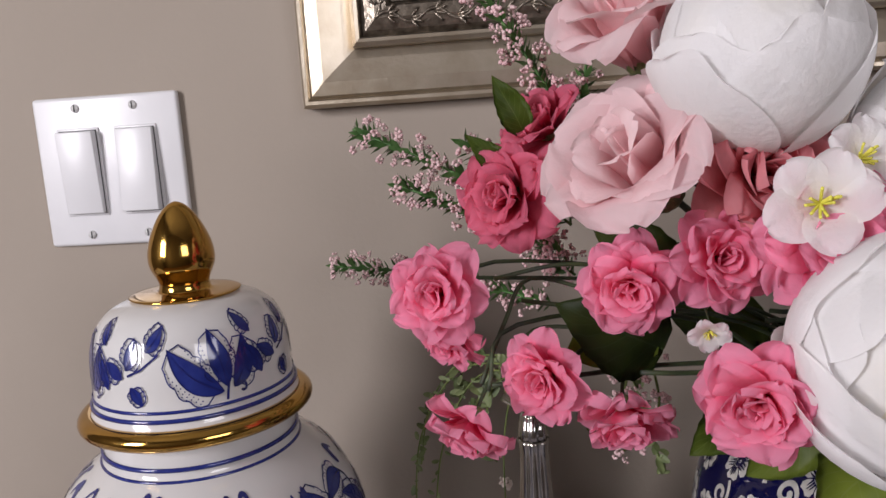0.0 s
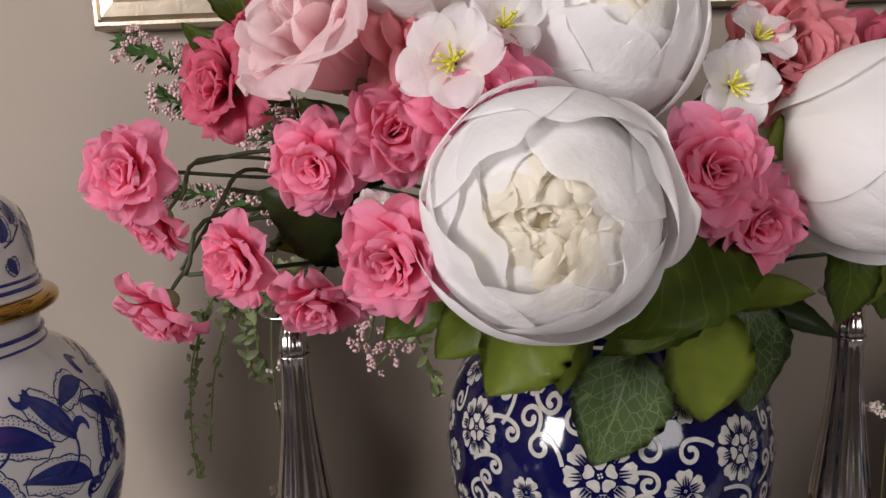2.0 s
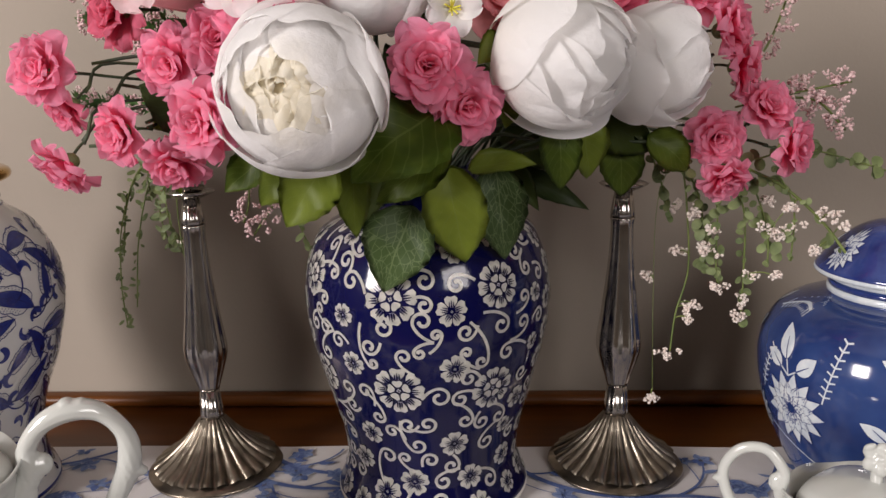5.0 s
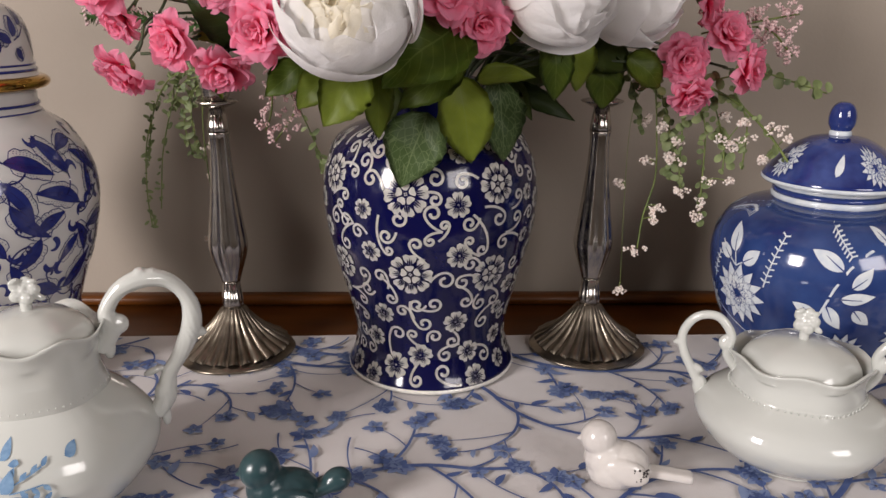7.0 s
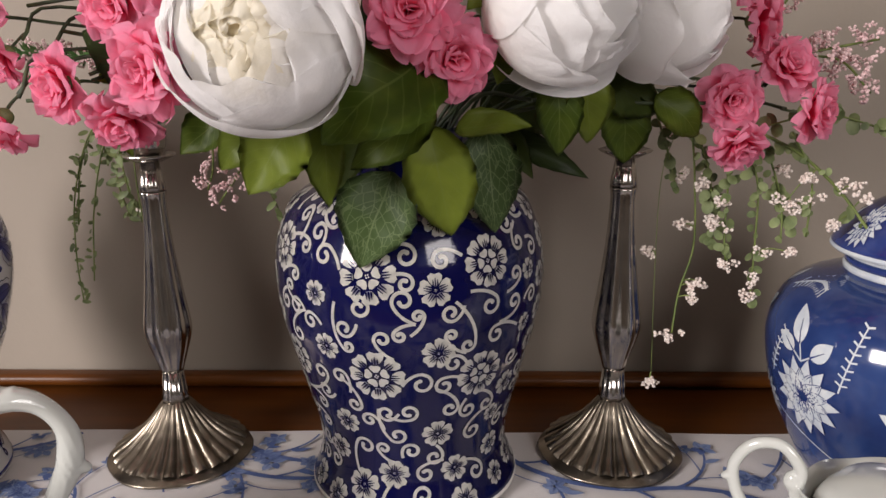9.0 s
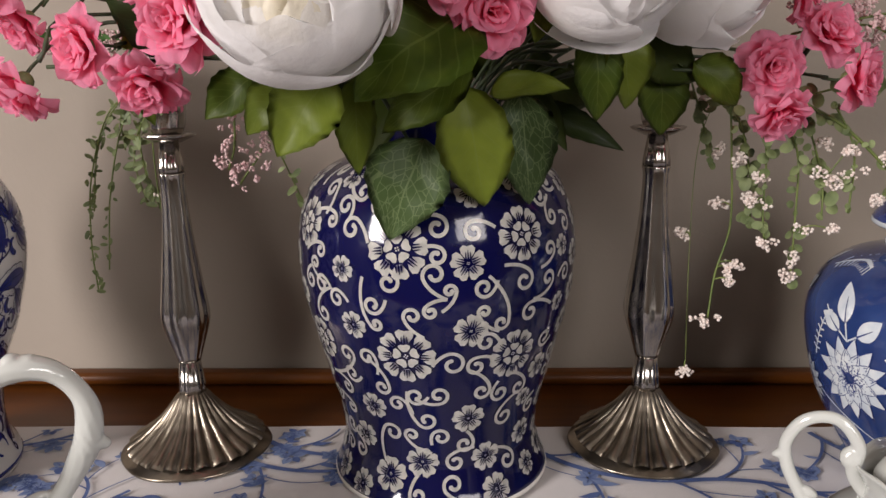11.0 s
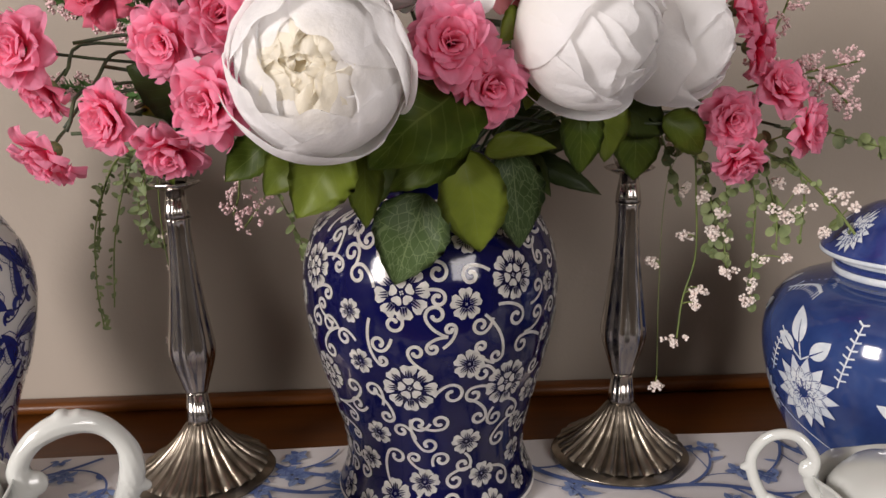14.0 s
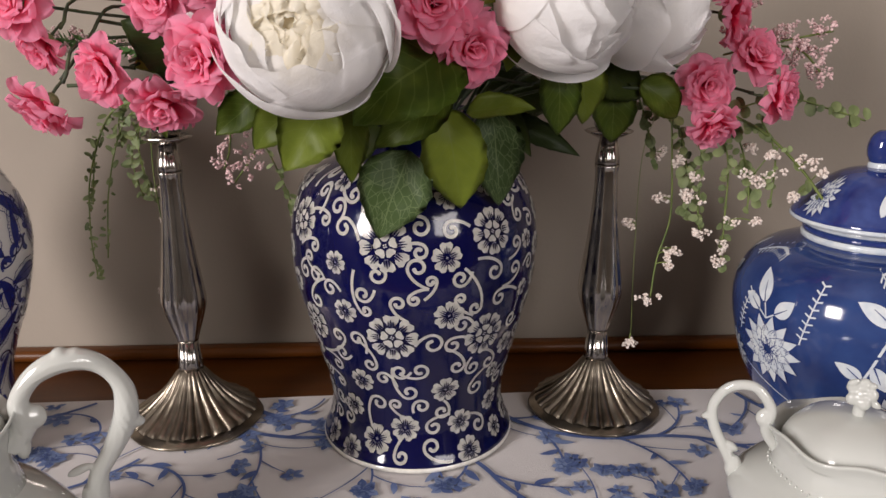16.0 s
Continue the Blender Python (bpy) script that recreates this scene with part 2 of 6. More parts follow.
M_BUD_WHITE = mat("cream_buds", (0.78, 0.72, 0.66), 0.7, second=(0.70, 0.56, 0.50), scale=220, amount=0.8)
M_PINK = petal_mat("pink_petal", (0.88, 0.080, 0.23), (0.97, 0.38, 0.54))
M_DEEP = petal_mat("deep_pink_petal", (0.60, 0.05, 0.13), (0.86, 0.22, 0.33))
M_BLUSH = petal_mat("blush_petal", (0.95, 0.60, 0.62), (0.97, 0.79, 0.80))
M_DUSTY = petal_mat("dusty_rose_petal", (0.64, 0.13, 0.15), (0.84, 0.35, 0.38))
M_PETAL_WHITE = petal_mat("white_petal", (0.95, 0.93, 0.89), (0.95, 0.94, 0.94), 0.03)
M_HEART = petal_mat("cream_petal", (0.95, 0.84, 0.60), (0.96, 0.92, 0.82), 0.04)
M_YELLOW = mat("yellow_stamen", (0.60, 0.60, 0.05), 0.6, second=(0.75, 0.66, 0.12), scale=90)
M_CURTAIN = mat("window_frame_paint", (0.8, 0.79, 0.77), 0.5)

# ---- mesh helpers ----


def mesh_from(bm, material, smooth=True, name="mesh"):
    me = bpy.data.meshes.new(name)
    bm.normal_update()
    bm.to_mesh(me)
    bm.free()
    if smooth:
        me.polygons.foreach_set("use_smooth", [True] * len(me.polygons))
    me.materials.append(material)
    return me


def part(name, bm, material, parent, label="", smooth=True):
    ob = new(name, mesh_from(bm, material, smooth, name))
    ob.parent = parent
    if label:
        tagged(ob, label)
    return ob


def part_mesh(name, me, parent):
    ob = new(name, me)
    ob.parent = parent
    return ob


def thing(name, label, category, group="", m=None, kind=""):
    ob = new(name)
    ob.empty_display_size = 0.02
    tagged(ob, label, category, group, kind)
    if m is not None:
        ob.matrix_basis = m
    return ob


def box(x0, y0, z0, x1, y1, z1, bevel=0.0, segments=2):
    bm = bmesh.new()
    bmesh.ops.create_cube(bm, size=1)
    for v in bm.verts:
        v.co = Vector(((x0 + x1) / 2 + v.co.x * (x1 - x0), (y0 + y1) / 2 + v.co.y * (y1 - y0), (z0 + z1) / 2 + v.co.z * (z1 - z0)))
    if bevel:
        bmesh.ops.bevel(bm, geom=bm.edges[:], offset=bevel, segments=segments, affect="EDGES", profile=0.5)
    return bm


def spline(points, n):
    """Catmull-Rom through the points."""
    p = [np.array(q, float) for q in points]
    p = [2 * p[0] - p[1]] + p + [2 * p[-1] - p[-2]]
    out = []
    for i in range(1, len(p) - 2):
        for k in range(n):
            t = k / n
            out.append(0.5 * (2 * p[i] + (p[i + 1] - p[i - 1]) * t + (2 * p[i - 1] - 5 * p[i] + 4 * p[i + 1] - p[i + 2]) * t * t
                              + (3 * p[i] - p[i - 1] - 3 * p[i + 1] + p[i + 2]) * t ** 3))
    out.append(p[-2])
    return out


def lathe(profile, segs=64, wave=None):
    """A surface of revolution from (radius, height) pairs; wave(angle, r, z) may shift both."""
    bm = bmesh.new()
    rings = []
    for r, z in profile:
        if r < 1e-5:
            rings.append([bm.verts.new((0, 0, z))])
            continue
        ring = []
        for k in range(segs):
            a = 2 * math.pi * k / segs
            rr, zz = wave(a, r, z) if wave else (r, z)
            ring.append(bm.verts.new((rr * math.cos(a), rr * math.sin(a), zz)))
        rings.append(ring)
    for a, b in zip(rings, rings[1:]):
        if len(a) == 1 and len(b) == 1:
            continue
        for k in range(segs):
            k2 = (k + 1) % segs
            if len(a) == 1:
                bm.faces.new((a[0], b[k2], b[k]))
            elif len(b) == 1:
                bm.faces.new((a[k], a[k2], b[0]))
            else:
                bm.faces.new((a[k], a[k2], b[k2], b[k]))
    bmesh.ops.recalc_face_normals(bm, faces=bm.faces[:])
    return bm


def tube(points, radius, segs=6, bm=None, steps=5, straight=False):
    """A round tube along the points; radius a number or a function of 0..1."""
    bm = bm or bmesh.new()
    pts = [Vector(p) for p in (points if straight else spline(points, steps))]
    prev = None
    ref = Vector((0.31, 0.17, 0.93))
    for i, p in enumerate(pts):
        d = (pts[min(i + 1, len(pts) - 1)] - pts[max(i - 1, 0)]).normalized()
        s = d.cross(ref)
        if s.length < 1e-4:
            s = d.cross(Vector((1, 0, 0)))
        s.normalize()
        u = s.cross(d)
        r = radius(i / (len(pts) - 1)) if callable(radius) else radius
        ring = [bm.verts.new(p + (s * math.cos(2 * math.pi * k / segs) + u * math.sin(2 * math.pi * k / segs)) * r) for k in range(segs)]
        if prev:
            for k in range(segs):
                bm.faces.new((prev[k], prev[(k + 1) % segs], ring[(k + 1) % segs], ring[k]))
        else:
            bm.faces.new(ring[::-1])
        prev = ring
    bm.faces.new(prev)
    return bm


def blob(bm, centre, radii, turn=None, segs=10, rings=7):
    m = Matrix.Translation(centre) @ (turn or Matrix.Identity(4)) @ Matrix.Diagonal((*radii, 1))
    bmesh.ops.create_uvsphere(bm, u_segments=segs, v_segments=rings, radius=1, matrix=m)
    return bm


def aim(place, direction, roll=0.0, scale=1.0):
    """The pose with local z along direction."""
    q = Vector(direction).to_track_quat("Z", "Y").to_matrix().to_4x4()
    return Matrix.Translation(place) @ q @ pose(0, 0, 0, 0, 0, roll) @ Matrix.Scale(scale, 4)


class Skin:
    """Flat drawing laid on a round body: x runs round it in metres, y is the height."""

    def __init__(self, profile, lift=0.0004, ref=None):
        z = [p[1] for p in profile]
        order = np.argsort(z)
        self.z, self.r = np.array(z)[order], np.array([p[0] for p in profile])[order]
        self.lift, self.ref = lift, ref or float(max(self.r))

    def at(self, x, y):
        r = float(np.interp(y, self.z, self.r)) + self.lift
        a = x / self.ref - math.pi / 2
        return (r * math.cos(a), r * math.sin(a), y)


class Sheet:
    def __init__(self, z):
        self.zz = z

    def at(self, x, y):
        return (x, y, self.zz(x, y) if callable(self.zz) else self.zz)


def ribbon(bm, skin, pts, width):
    """A stroke of the brush; width a number or a function of 0..1."""
    prev = None
    n = len(pts)
    for i, p in enumerate(pts):
        a, b = np.array(pts[max(i - 1, 0)]), np.array(pts[min(i + 1, n - 1)])
        d = b - a
        d = d / (np.linalg.norm(d) + 1e-9)
        w = (width(i / (n - 1)) if callable(width) else width) / 2
        q = np.array((-d[1], d[0])) * w
        pair = (bm.verts.new(skin.at(p[0] + q[0], p[1] + q[1])), bm.verts.new(skin.at(p[0] - q[0], p[1] - q[1])))
        if prev:
            bm.faces.new((prev[0], pair[0], pair[1], prev[1]))
        prev = pair


def patch(bm, skin, c, outline):
    """A filled shape round its centre."""
    mid = bm.verts.new(skin.at(*c))
    half = [bm.verts.new(skin.at(c[0] + (x - c[0]) * 0.5, c[1] + (y - c[1]) * 0.5)) for x, y in outline]
    ring = [bm.verts.new(skin.at(x, y)) for x, y in outline]
    n = len(ring)
    for k in range(n):
        k2 = (k + 1) % n
        bm.faces.new((mid, half[k], half[k2]))
        bm.faces.new((half[k], ring[k], ring[k2], half[k2]))


def leaf_outline(base, angle, length, width, n=9, bend=0.0):
    """Outline and centre of a pointed leaf."""
    left, right = [], []
    for k in range(n + 1):
        t = k / n
        w = width / 2 * math.sin(math.pi * t ** 0.8) ** 0.9 if 0 < t < 1 else 0
        a = angle + bend * t
        cx, cy = base[0] + math.cos(a) * length * t, base[1] + math.sin(a) * length * t
        left.append((cx - math.sin(a) * w, cy + math.cos(a) * w))
        right.append((cx + math.sin(a) * w, cy - math.cos(a) * w))
    mid = (base[0] + math.cos(angle + bend / 2) * length / 2, base[1] + math.sin(angle + bend / 2) * length / 2)
    return mid, left + right[-2:0:-1]


def spiral(c, r, start, turns, hand, n=16):
    """Points that wind into c from radius r."""
    return [(c[0] + r * (1 - 0.85 * k / n) * math.cos(start + hand * turns * 2 * math.pi * k / n),
             c[1] + r * (1 - 0.85 * k / n) * math.sin(start + hand * turns * 2 * math.pi * k / n)) for k in range(n + 1)]


# ---- the room ----
ROOM = pose(-0.28, 0.620, 0, 0, 0, -2.4)          # the wall's own frame: x along it, y into it


def slab(name, bm, material, label="", m=ROOM):
    ob = new(name, mesh_from(bm, material, False, name))
    ob.matrix_basis = m
    return tagged(ob, label, kind="structure")


slab("wall_back", box(-1.6, 0.0, 0, 3.0, 0.12, 3.0), M_WALL, "beige painted wall behind the sideboard")
slab("wall_right", box(3.0, -3.6, 0, 3.12, 0.12, 3.0), M_ROOM, "unseen side wall of the room, darkened to taupe against bounce light")
slab("floor", box(-1.72, -3.72, -0.1, 3.12, 0.12, 0.0), M_FLOOR, "brown wooden floor of the room")
slab("ceiling", box(-1.72, -3.72, 3.0, 3.12, 0.12, 3.1), M_WHITE_WALL, "plain white painted ceiling")


def wall_with_opening(name, a0, a1, o0, o1, z0, z1, place):
    bm = bmesh.new()
    for s in ((a0, 0, o0, 3.0), (o1, 0, a1, 3.0), (o0, 0, o1, z0), (o0, z1, o1, 3.0)):
        b = box(s[0], 0, s[1], s[2], 0.12, s[3])
        me = bpy.data.meshes.new("tmp")
        b.to_mesh(me)
        b.free()
        bm.from_mesh(me)
        bpy.data.meshes.remove(me)
    return slab(name, bm, M_ROOM, "unseen wall with a window opening, darkened to taupe against bounce light", ROOM @ place)


def window(name, o0, o1, z0, z1, place):
    w = thing(name, "white framed window of the room", "window", m=ROOM @ place, kind="structure")
    for s in ((o0, z0, o0 + 0.05, z1), (o1 - 0.05, z0, o1, z1), (o0 + 0.05, z0, o1 - 0.05, z0 + 0.05), (o0 + 0.05, z1 - 0.05, o1 - 0.05, z1),
              ((o0 + o1) / 2 - 0.02, z0 + 0.05, (o0 + o1) / 2 + 0.02, z1 - 0.05)):
        part("window_frame", box(s[0], 0.05, s[1], s[2], 0.09, s[3], 0.004), M_CURTAIN, w, smooth=False)
    return w


SIDE = pose(-1.6, 0, 0, 0, 0, 90)       # the wall to the side, seen from within: x runs towards the back wall
REAR = pose(0, -2.42, 0, 0, 0, 180)
wall_with_opening("wall_left", -3.72, 0.12, -2.37, -1.31, 1.20, 2.40, SIDE)
window("window_1", -2.37, -1.31, 1.20, 2.40, SIDE)
wall_with_opening("wall_front", -3.0, 1.6, -2.13, -0.93, 1.32, 2.24, REAR)
window("window_2", -2.13, -0.93, 1.32, 2.24, REAR)


# ---- sideboard and cloth ----
board = thing("sideboard", "polished reddish-brown wooden sideboard against the wall", "sideboard", m=ROOM)
part("tabletop", box(-0.75, -0.50, TOP - 0.034, 1.35, -0.004, TOP - 0.003, 0.005), M_WOOD, board)
part("back_moulding", box(-0.74, -0.022, TOP - 0.0025, 1.34, -0.003, TOP + 0.009, 0.0055, 5), M_WOOD, board, "rounded wooden moulding along the wall")
part("body", box(-0.71, -0.46, 0.12, 1.31, -0.008, TOP - 0.034, 0.003), M_WOOD, board)
for k in range(3):
    x0 = -0.69 + k * 0.665
    d = part("door", box(x0, -0.48, 0.16, x0 + 0.645, -0.461, TOP - 0.07, 0.006), M_WOOD, board)
    bm = bmesh.new()
    blob(bm, (x0 + 0.6, -0.492, 0.55), (0.013, 0.013, 0.013))
    part("knob", bm, M_GOLD_OLD, d, "small brass knob")
for x in (-0.66, 1.20):
    for y in (-0.45, -0.07):
        part("leg", box(x, y, 0, x + 0.05, y + 0.05, 0.12, 0.004), M_WOOD, board)


def cloth_z(x, y):
    return TOP + 0.0008 + 0.0005 * math.sin(9 * x + 4 * y) * math.sin(13 * y - 3 * x)


def make_cloth():
    ob = thing("table_runner", "white cotton table runner with blue vine print on the sideboard", "tablecloth", m=ROOM)
    bm = bmesh.new()
    nx, ny = 120, 44
    xs = [-0.62 + 1.84 * i / nx for i in range(nx + 1)]
    prof = [(-0.108 - 0.392 * j / 34, 0) for j in range(35)] + [(-0.502 - 0.002 * (j > 0), -0.012 * j - 0.003) for j in range(1, 10)]
    grid = []
    for x in xs:
        col = []
        for y, dz in prof:
            z = cloth_z(x, y) + dz
            yy = y - (0.006 * math.sin(22 * x) * min(1, -dz * 12) if dz else 0) + 0.0012 * math.sin(31 * x) * (y > -0.115)
            col.append(bm.verts.new((x, yy, z)))
        grid.append(col)
    for a, b in zip(grid, grid[1:]):
        for j in range(len(prof) - 1):
            bm.faces.new((a[j], a[j + 1], b[j + 1], b[j]))
    part("cloth", bm, M_CLOTH, ob)
    rnd = random.Random(4)
    sheet = Sheet(lambda x, y: cloth_z(x, y) + 0.0018)
    vines, pale, dark = bmesh.new(), bmesh.new(), bmesh.new()

    def inside(x, y, m=0.004):
        return -0.615 + m < x < 1.215 - m and -0.498 + m < y < -0.111 - m

    def flower(c, r):
        a0 = rnd.random() * 6
        for k in range(5):
            a = a0 + 2 * math.pi * k / 5 + rnd.uniform(-0.15, 0.15)
            b = (c[0] + math.cos(a) * r * 0.12, c[1] + math.sin(a) * r * 0.12)
            mid, out = leaf_outline(b, a, r * rnd.uniform(0.85, 1.15), r * rnd.uniform(0.62, 0.85), 6, rnd.uniform(-0.3, 0.3))
            if all(inside(*p) for p in out):
                patch(pale if rnd.random() < 0.75 else dark, sheet if k % 2 else sheet2, mid, out)
                ribbon(vines, sheet3, [(b[0] + (mid[0] - b[0]) * t, b[1] + (mid[1] - b[1]) * t) for t in (0.2, 0.8, 1.3)], lambda t: r * 0.16 * (1 - 0.7 * t))

    sheet2 = Sheet(lambda x, y: cloth_z(x, y) + 0.0020)
    sheet3 = Sheet(lambda x, y: cloth_z(x, y) + 0.0022)

    def leaf(c, a, length):
        mid, out = leaf_outline(c, a, length, length * 0.36, 6, rnd.uniform(-0.5, 0.5))
        if all(inside(*p) for p in out):
            patch(dark if rnd.random() < 0.6 else pale, sheet2, mid, out)

    def clipped(pts, width):
        run = []
        for p in pts + [None]:
            if p is not None and inside(*p):
                run.append(p)
            else:
                if len(run) > 3:
                    n = len(run)
                    ribbon(vines, sheet, run, lambda t: width * (1 - 0.35 * t))
                run = []

    # long arching vines, each with curling twigs that end in blossom
    laid = [np.array((9.0, 9.0))]

    def near(p, gap, own):
        q = np.array(laid[:len(laid) - own] if own else laid)
        return bool((np.hypot(q[:, 0] - p[0], q[:, 1] - p[1]) < gap).any())

    def spray(c, a, r):
        """A blossom head of overlapping petals with a bud or two."""
        for k in range(rnd.choice((1, 1, 2, 3))):
            flower((c[0] + math.cos(a) * r * 0.8 + rnd.uniform(-1, 1) * r * (k > 0), c[1] + math.sin(a) * r * 0.8 + rnd.uniform(-1, 1) * r * (k > 0)), r)

    def twig(p, a, hand, steps, width, curl, depth):
        pts, angs, own = [], [], 0
        q = np.array(p, float)
        for i in range(steps):
            if i > 4 and (near(q, 0.0085, own + 2) or not inside(*q)):
                break
            pts.append((float(q[0]), float(q[1])))
            angs.append(a)
            if i > 3:
                laid.append(q.copy())
                own += 1
            q = q + np.array((math.cos(a), math.sin(a))) * 0.0045
            a += hand * curl
        if len(pts) < 6:
            return
        clipped(pts, width)
        side = hand
        for i in range(4, len(pts) - 1, 3):
            side = -side
            if rnd.random() < 0.42:
                leaf(pts[i], angs[i] + side * rnd.uniform(0.5, 0.95), rnd.uniform(0.010, 0.019))
            elif depth and rnd.random() < 0.8:
                twig(pts[i], angs[i] + side * rnd.uniform(0.5, 0.9), side, rnd.randint(7, 13), 0.0013, rnd.uniform(0.02, 0.11), 0)
        spray(pts[-1], angs[-1], rnd.uniform(0.0064, 0.0098))

    roots = []
    for k in range(17):
        hand = 1 if k % 2 else -1
        p = np.array((-0.60 + 0.115 * k + rnd.uniform(-0.02, 0.02), -0.495 if k % 2 else -0.115))
        a = (1.2 if k % 2 else -1.1) + rnd.uniform(-0.3, 0.3)
        bow, pts = rnd.uniform(7.0, 11.0), []
        flip = rnd.randint(18, 28)
        for i in range(76):
            pts.append((float(p[0]), float(p[1])))
            laid.append(p.copy())
            if i % 5 == 3:
                roots.append((p.copy(), a, 1 if (i // 5) % 2 else -1))
            p = p + np.array((math.cos(a), math.sin(a))) * 0.006
            a += 0.006 * bow * hand * (-1 if (i // flip) % 2 == 0 else 1)
        clipped(pts, rnd.uniform(0.0042, 0.0058))
    rnd.shuffle(roots)
    for p, a, side in roots:
        twig(p, a + side * rnd.uniform(0.45, 0.85), side, rnd.randint(12, 20), rnd.uniform(0.0021, 0.0029), rnd.uniform(0.02, 0.12), 1)
    for k in range(700):
        p = (rnd.uniform(-0.60, 1.20), rnd.uniform(-0.48, -0.12))
        if not near(p, 0.016, 0):
            twig(p, rnd.uniform(0, 6.28), rnd.choice((-1, 1)), 11, 0.0015, rnd.uniform(0.03, 0.10), 0)
    tagged(part("vine_print", vines, M_PRINT, ob), kind="stuff")
    tagged(part("leaf_print", dark, M_PRINT, ob), kind="stuff")
    tagged(part("blossom_print", pale, M_PRINT_PALE, ob), kind="stuff")


make_cloth()


# ---- on the wall ----
def make_switch():
    m = ROOM @ pose(0.001, 0, 1.2765) @ Matrix.Scale(1.03, 4)
    ob = thing("light_switch", "white double rocker light switch plate on the wall", "light switch", m=m)
    part("plate", box(-0.058, -0.0065, -0.057, 0.058, -0.0005, 0.057, 0.0028, 3), M_PLASTIC, ob)
    for x, tilt in ((-0.023, 3.2), (0.023, -3.2)):
        fr = part("surround", box(x - 0.0168, -0.0078, -0.0335, x + 0.0168, -0.0062, 0.0335, 0.0007), M_PLASTIC, ob)
        part("gap", box(x - 0.0152, -0.0081, -0.0318, x + 0.0152, -0.0070, 0.0318), M_DARK, ob, smooth=False)
        bm = box(-0.0146, -0.006, -0.0312, 0.0146, 0.0015, 0.0312, 0.0008)
        bmesh.ops.transform(bm, matrix=pose(x, -0.0072, 0, tilt), verts=bm.verts[:])
        part("rocker", bm, M_PLASTIC, ob)
        for z in (-0.0484, 0.0484):
            bm = bmesh.new()
            bmesh.ops.create_cone(bm, cap_ends=True, segments=16, radius1=0.0034, radius2=0.0028, depth=0.0016, matrix=pose(x, -0.0071, z, 90))
            s = part("screw", bm, M_SCREW, ob, "white painted slotted screw")
            part("slot", box(x - 0.0004, -0.0083, z - 0.0026, x + 0.0004, -0.0078, z + 0.0026), M_DARK, s, smooth=False)


make_switch()


def make_picture():
    """Moulded frame; its lower left corner is what shows."""
    W, Hh = 0.62, 0.52
    ob = thing("picture_frame", "champagne gilt picture frame with ornate inner moulding", "picture frame", m=ROOM @ pose(0.163, 0, 1.3135))
    prof = [(0.0, -0.0005), (0.0, -0.016), (0.0025, -0.020), (0.005, -0.020), (0.0065, -0.0175), (0.0085, -0.0215), (0.018, -0.0225), (0.0335, -0.016), (0.041, -0.012), (0.0415, -0.020), (0.0445, -0.0225), (0.047, -0.0215)]
    inner = [(0.047, -0.0215), (0.0485, -0.017), (0.052, -0.021), (0.060, -0.024), (0.068, -0.0215), (0.071, -0.016), (0.0715, -0.019), (0.0745, -0.019), (0.075, -0.010), (0.078, -0.006)]

    def ring(pr):
        bm = bmesh.new()
        rows = []
        for d, y in pr:
            rows.append([bm.verts.new(c) for c in ((d, y, d), (W - d, y, d), (W - d, y, Hh - d), (d, y, Hh - d))])
        for a, b in zip(rows, rows[1:]):
            for k in range(4):
                bm.faces.new((a[k], a[(k + 1) % 4], b[(k + 1) % 4], b[k]))
        bmesh.ops.recalc_face_normals(bm, faces=bm.faces[:])
        return bm
    part("outer_moulding", ring(prof), M_FRAME, ob, smooth=False)
    part("inner_moulding", ring(inner), M_ORNATE, ob, "dark antiqued gilt moulding with leaf relief", smooth=False)
    orn = bmesh.new()
    rnd = random.Random(3)

    def run(a, b, out):
        n = int((Vector(b) - Vector(a)).length / 0.017)
        d = (Vector(b) - Vector(a)).normalized()
        up = Vector(out)
        wave = []
        for k in range(n * 6 + 1):
            t = k / (n * 6)
            wave.append(Vector(a).lerp(Vector(b), t) + up * 0.0042 * math.sin(t * n * math.pi) + Vector((0, -0.0235, 0)))
        tube(wave, 0.0013, 5, orn, straight=True)
        for k in range(n):
            c = Vector(a) + d * 0.017 * (k + 0.5)
            s = 1 if k % 2 else -1
            for j in range(4):
                ang = -0.9 + j * 0.6
                q = d * math.cos(ang) + up * math.sin(ang) * s
                turn = q.to_track_quat("X", "Y").to_matrix().to_4x4()
                blob(orn, c + q * 0.0052 - up * s * 0.002 + Vector((0, -0.0232, 0)), (0.0048, 0.0014, 0.0017), turn, 8, 5)
    run((0.06, 0, 0.06), (W - 0.06, 0, 0.06), (0, 0, 1))
    run((0.06, 0, 0.06), (0.06, 0, Hh - 0.06), (1, 0, 0))
    tagged(part("leaf_relief", orn, M_ORNATE, ob), kind="stuff")
    part("picture", box(0.077, -0.007, 0.077, W - 0.077, -0.004, Hh - 0.077), M_MATBOARD, ob, smooth=False)
    part("back_board", box(0.004, -0.0035, 0.004, W - 0.004, -0.0004, Hh - 0.004), M_MATBOARD, ob, smooth=False)


make_picture()


# ---- vases and jars ----
VASE = (0.2167, 0.4385)


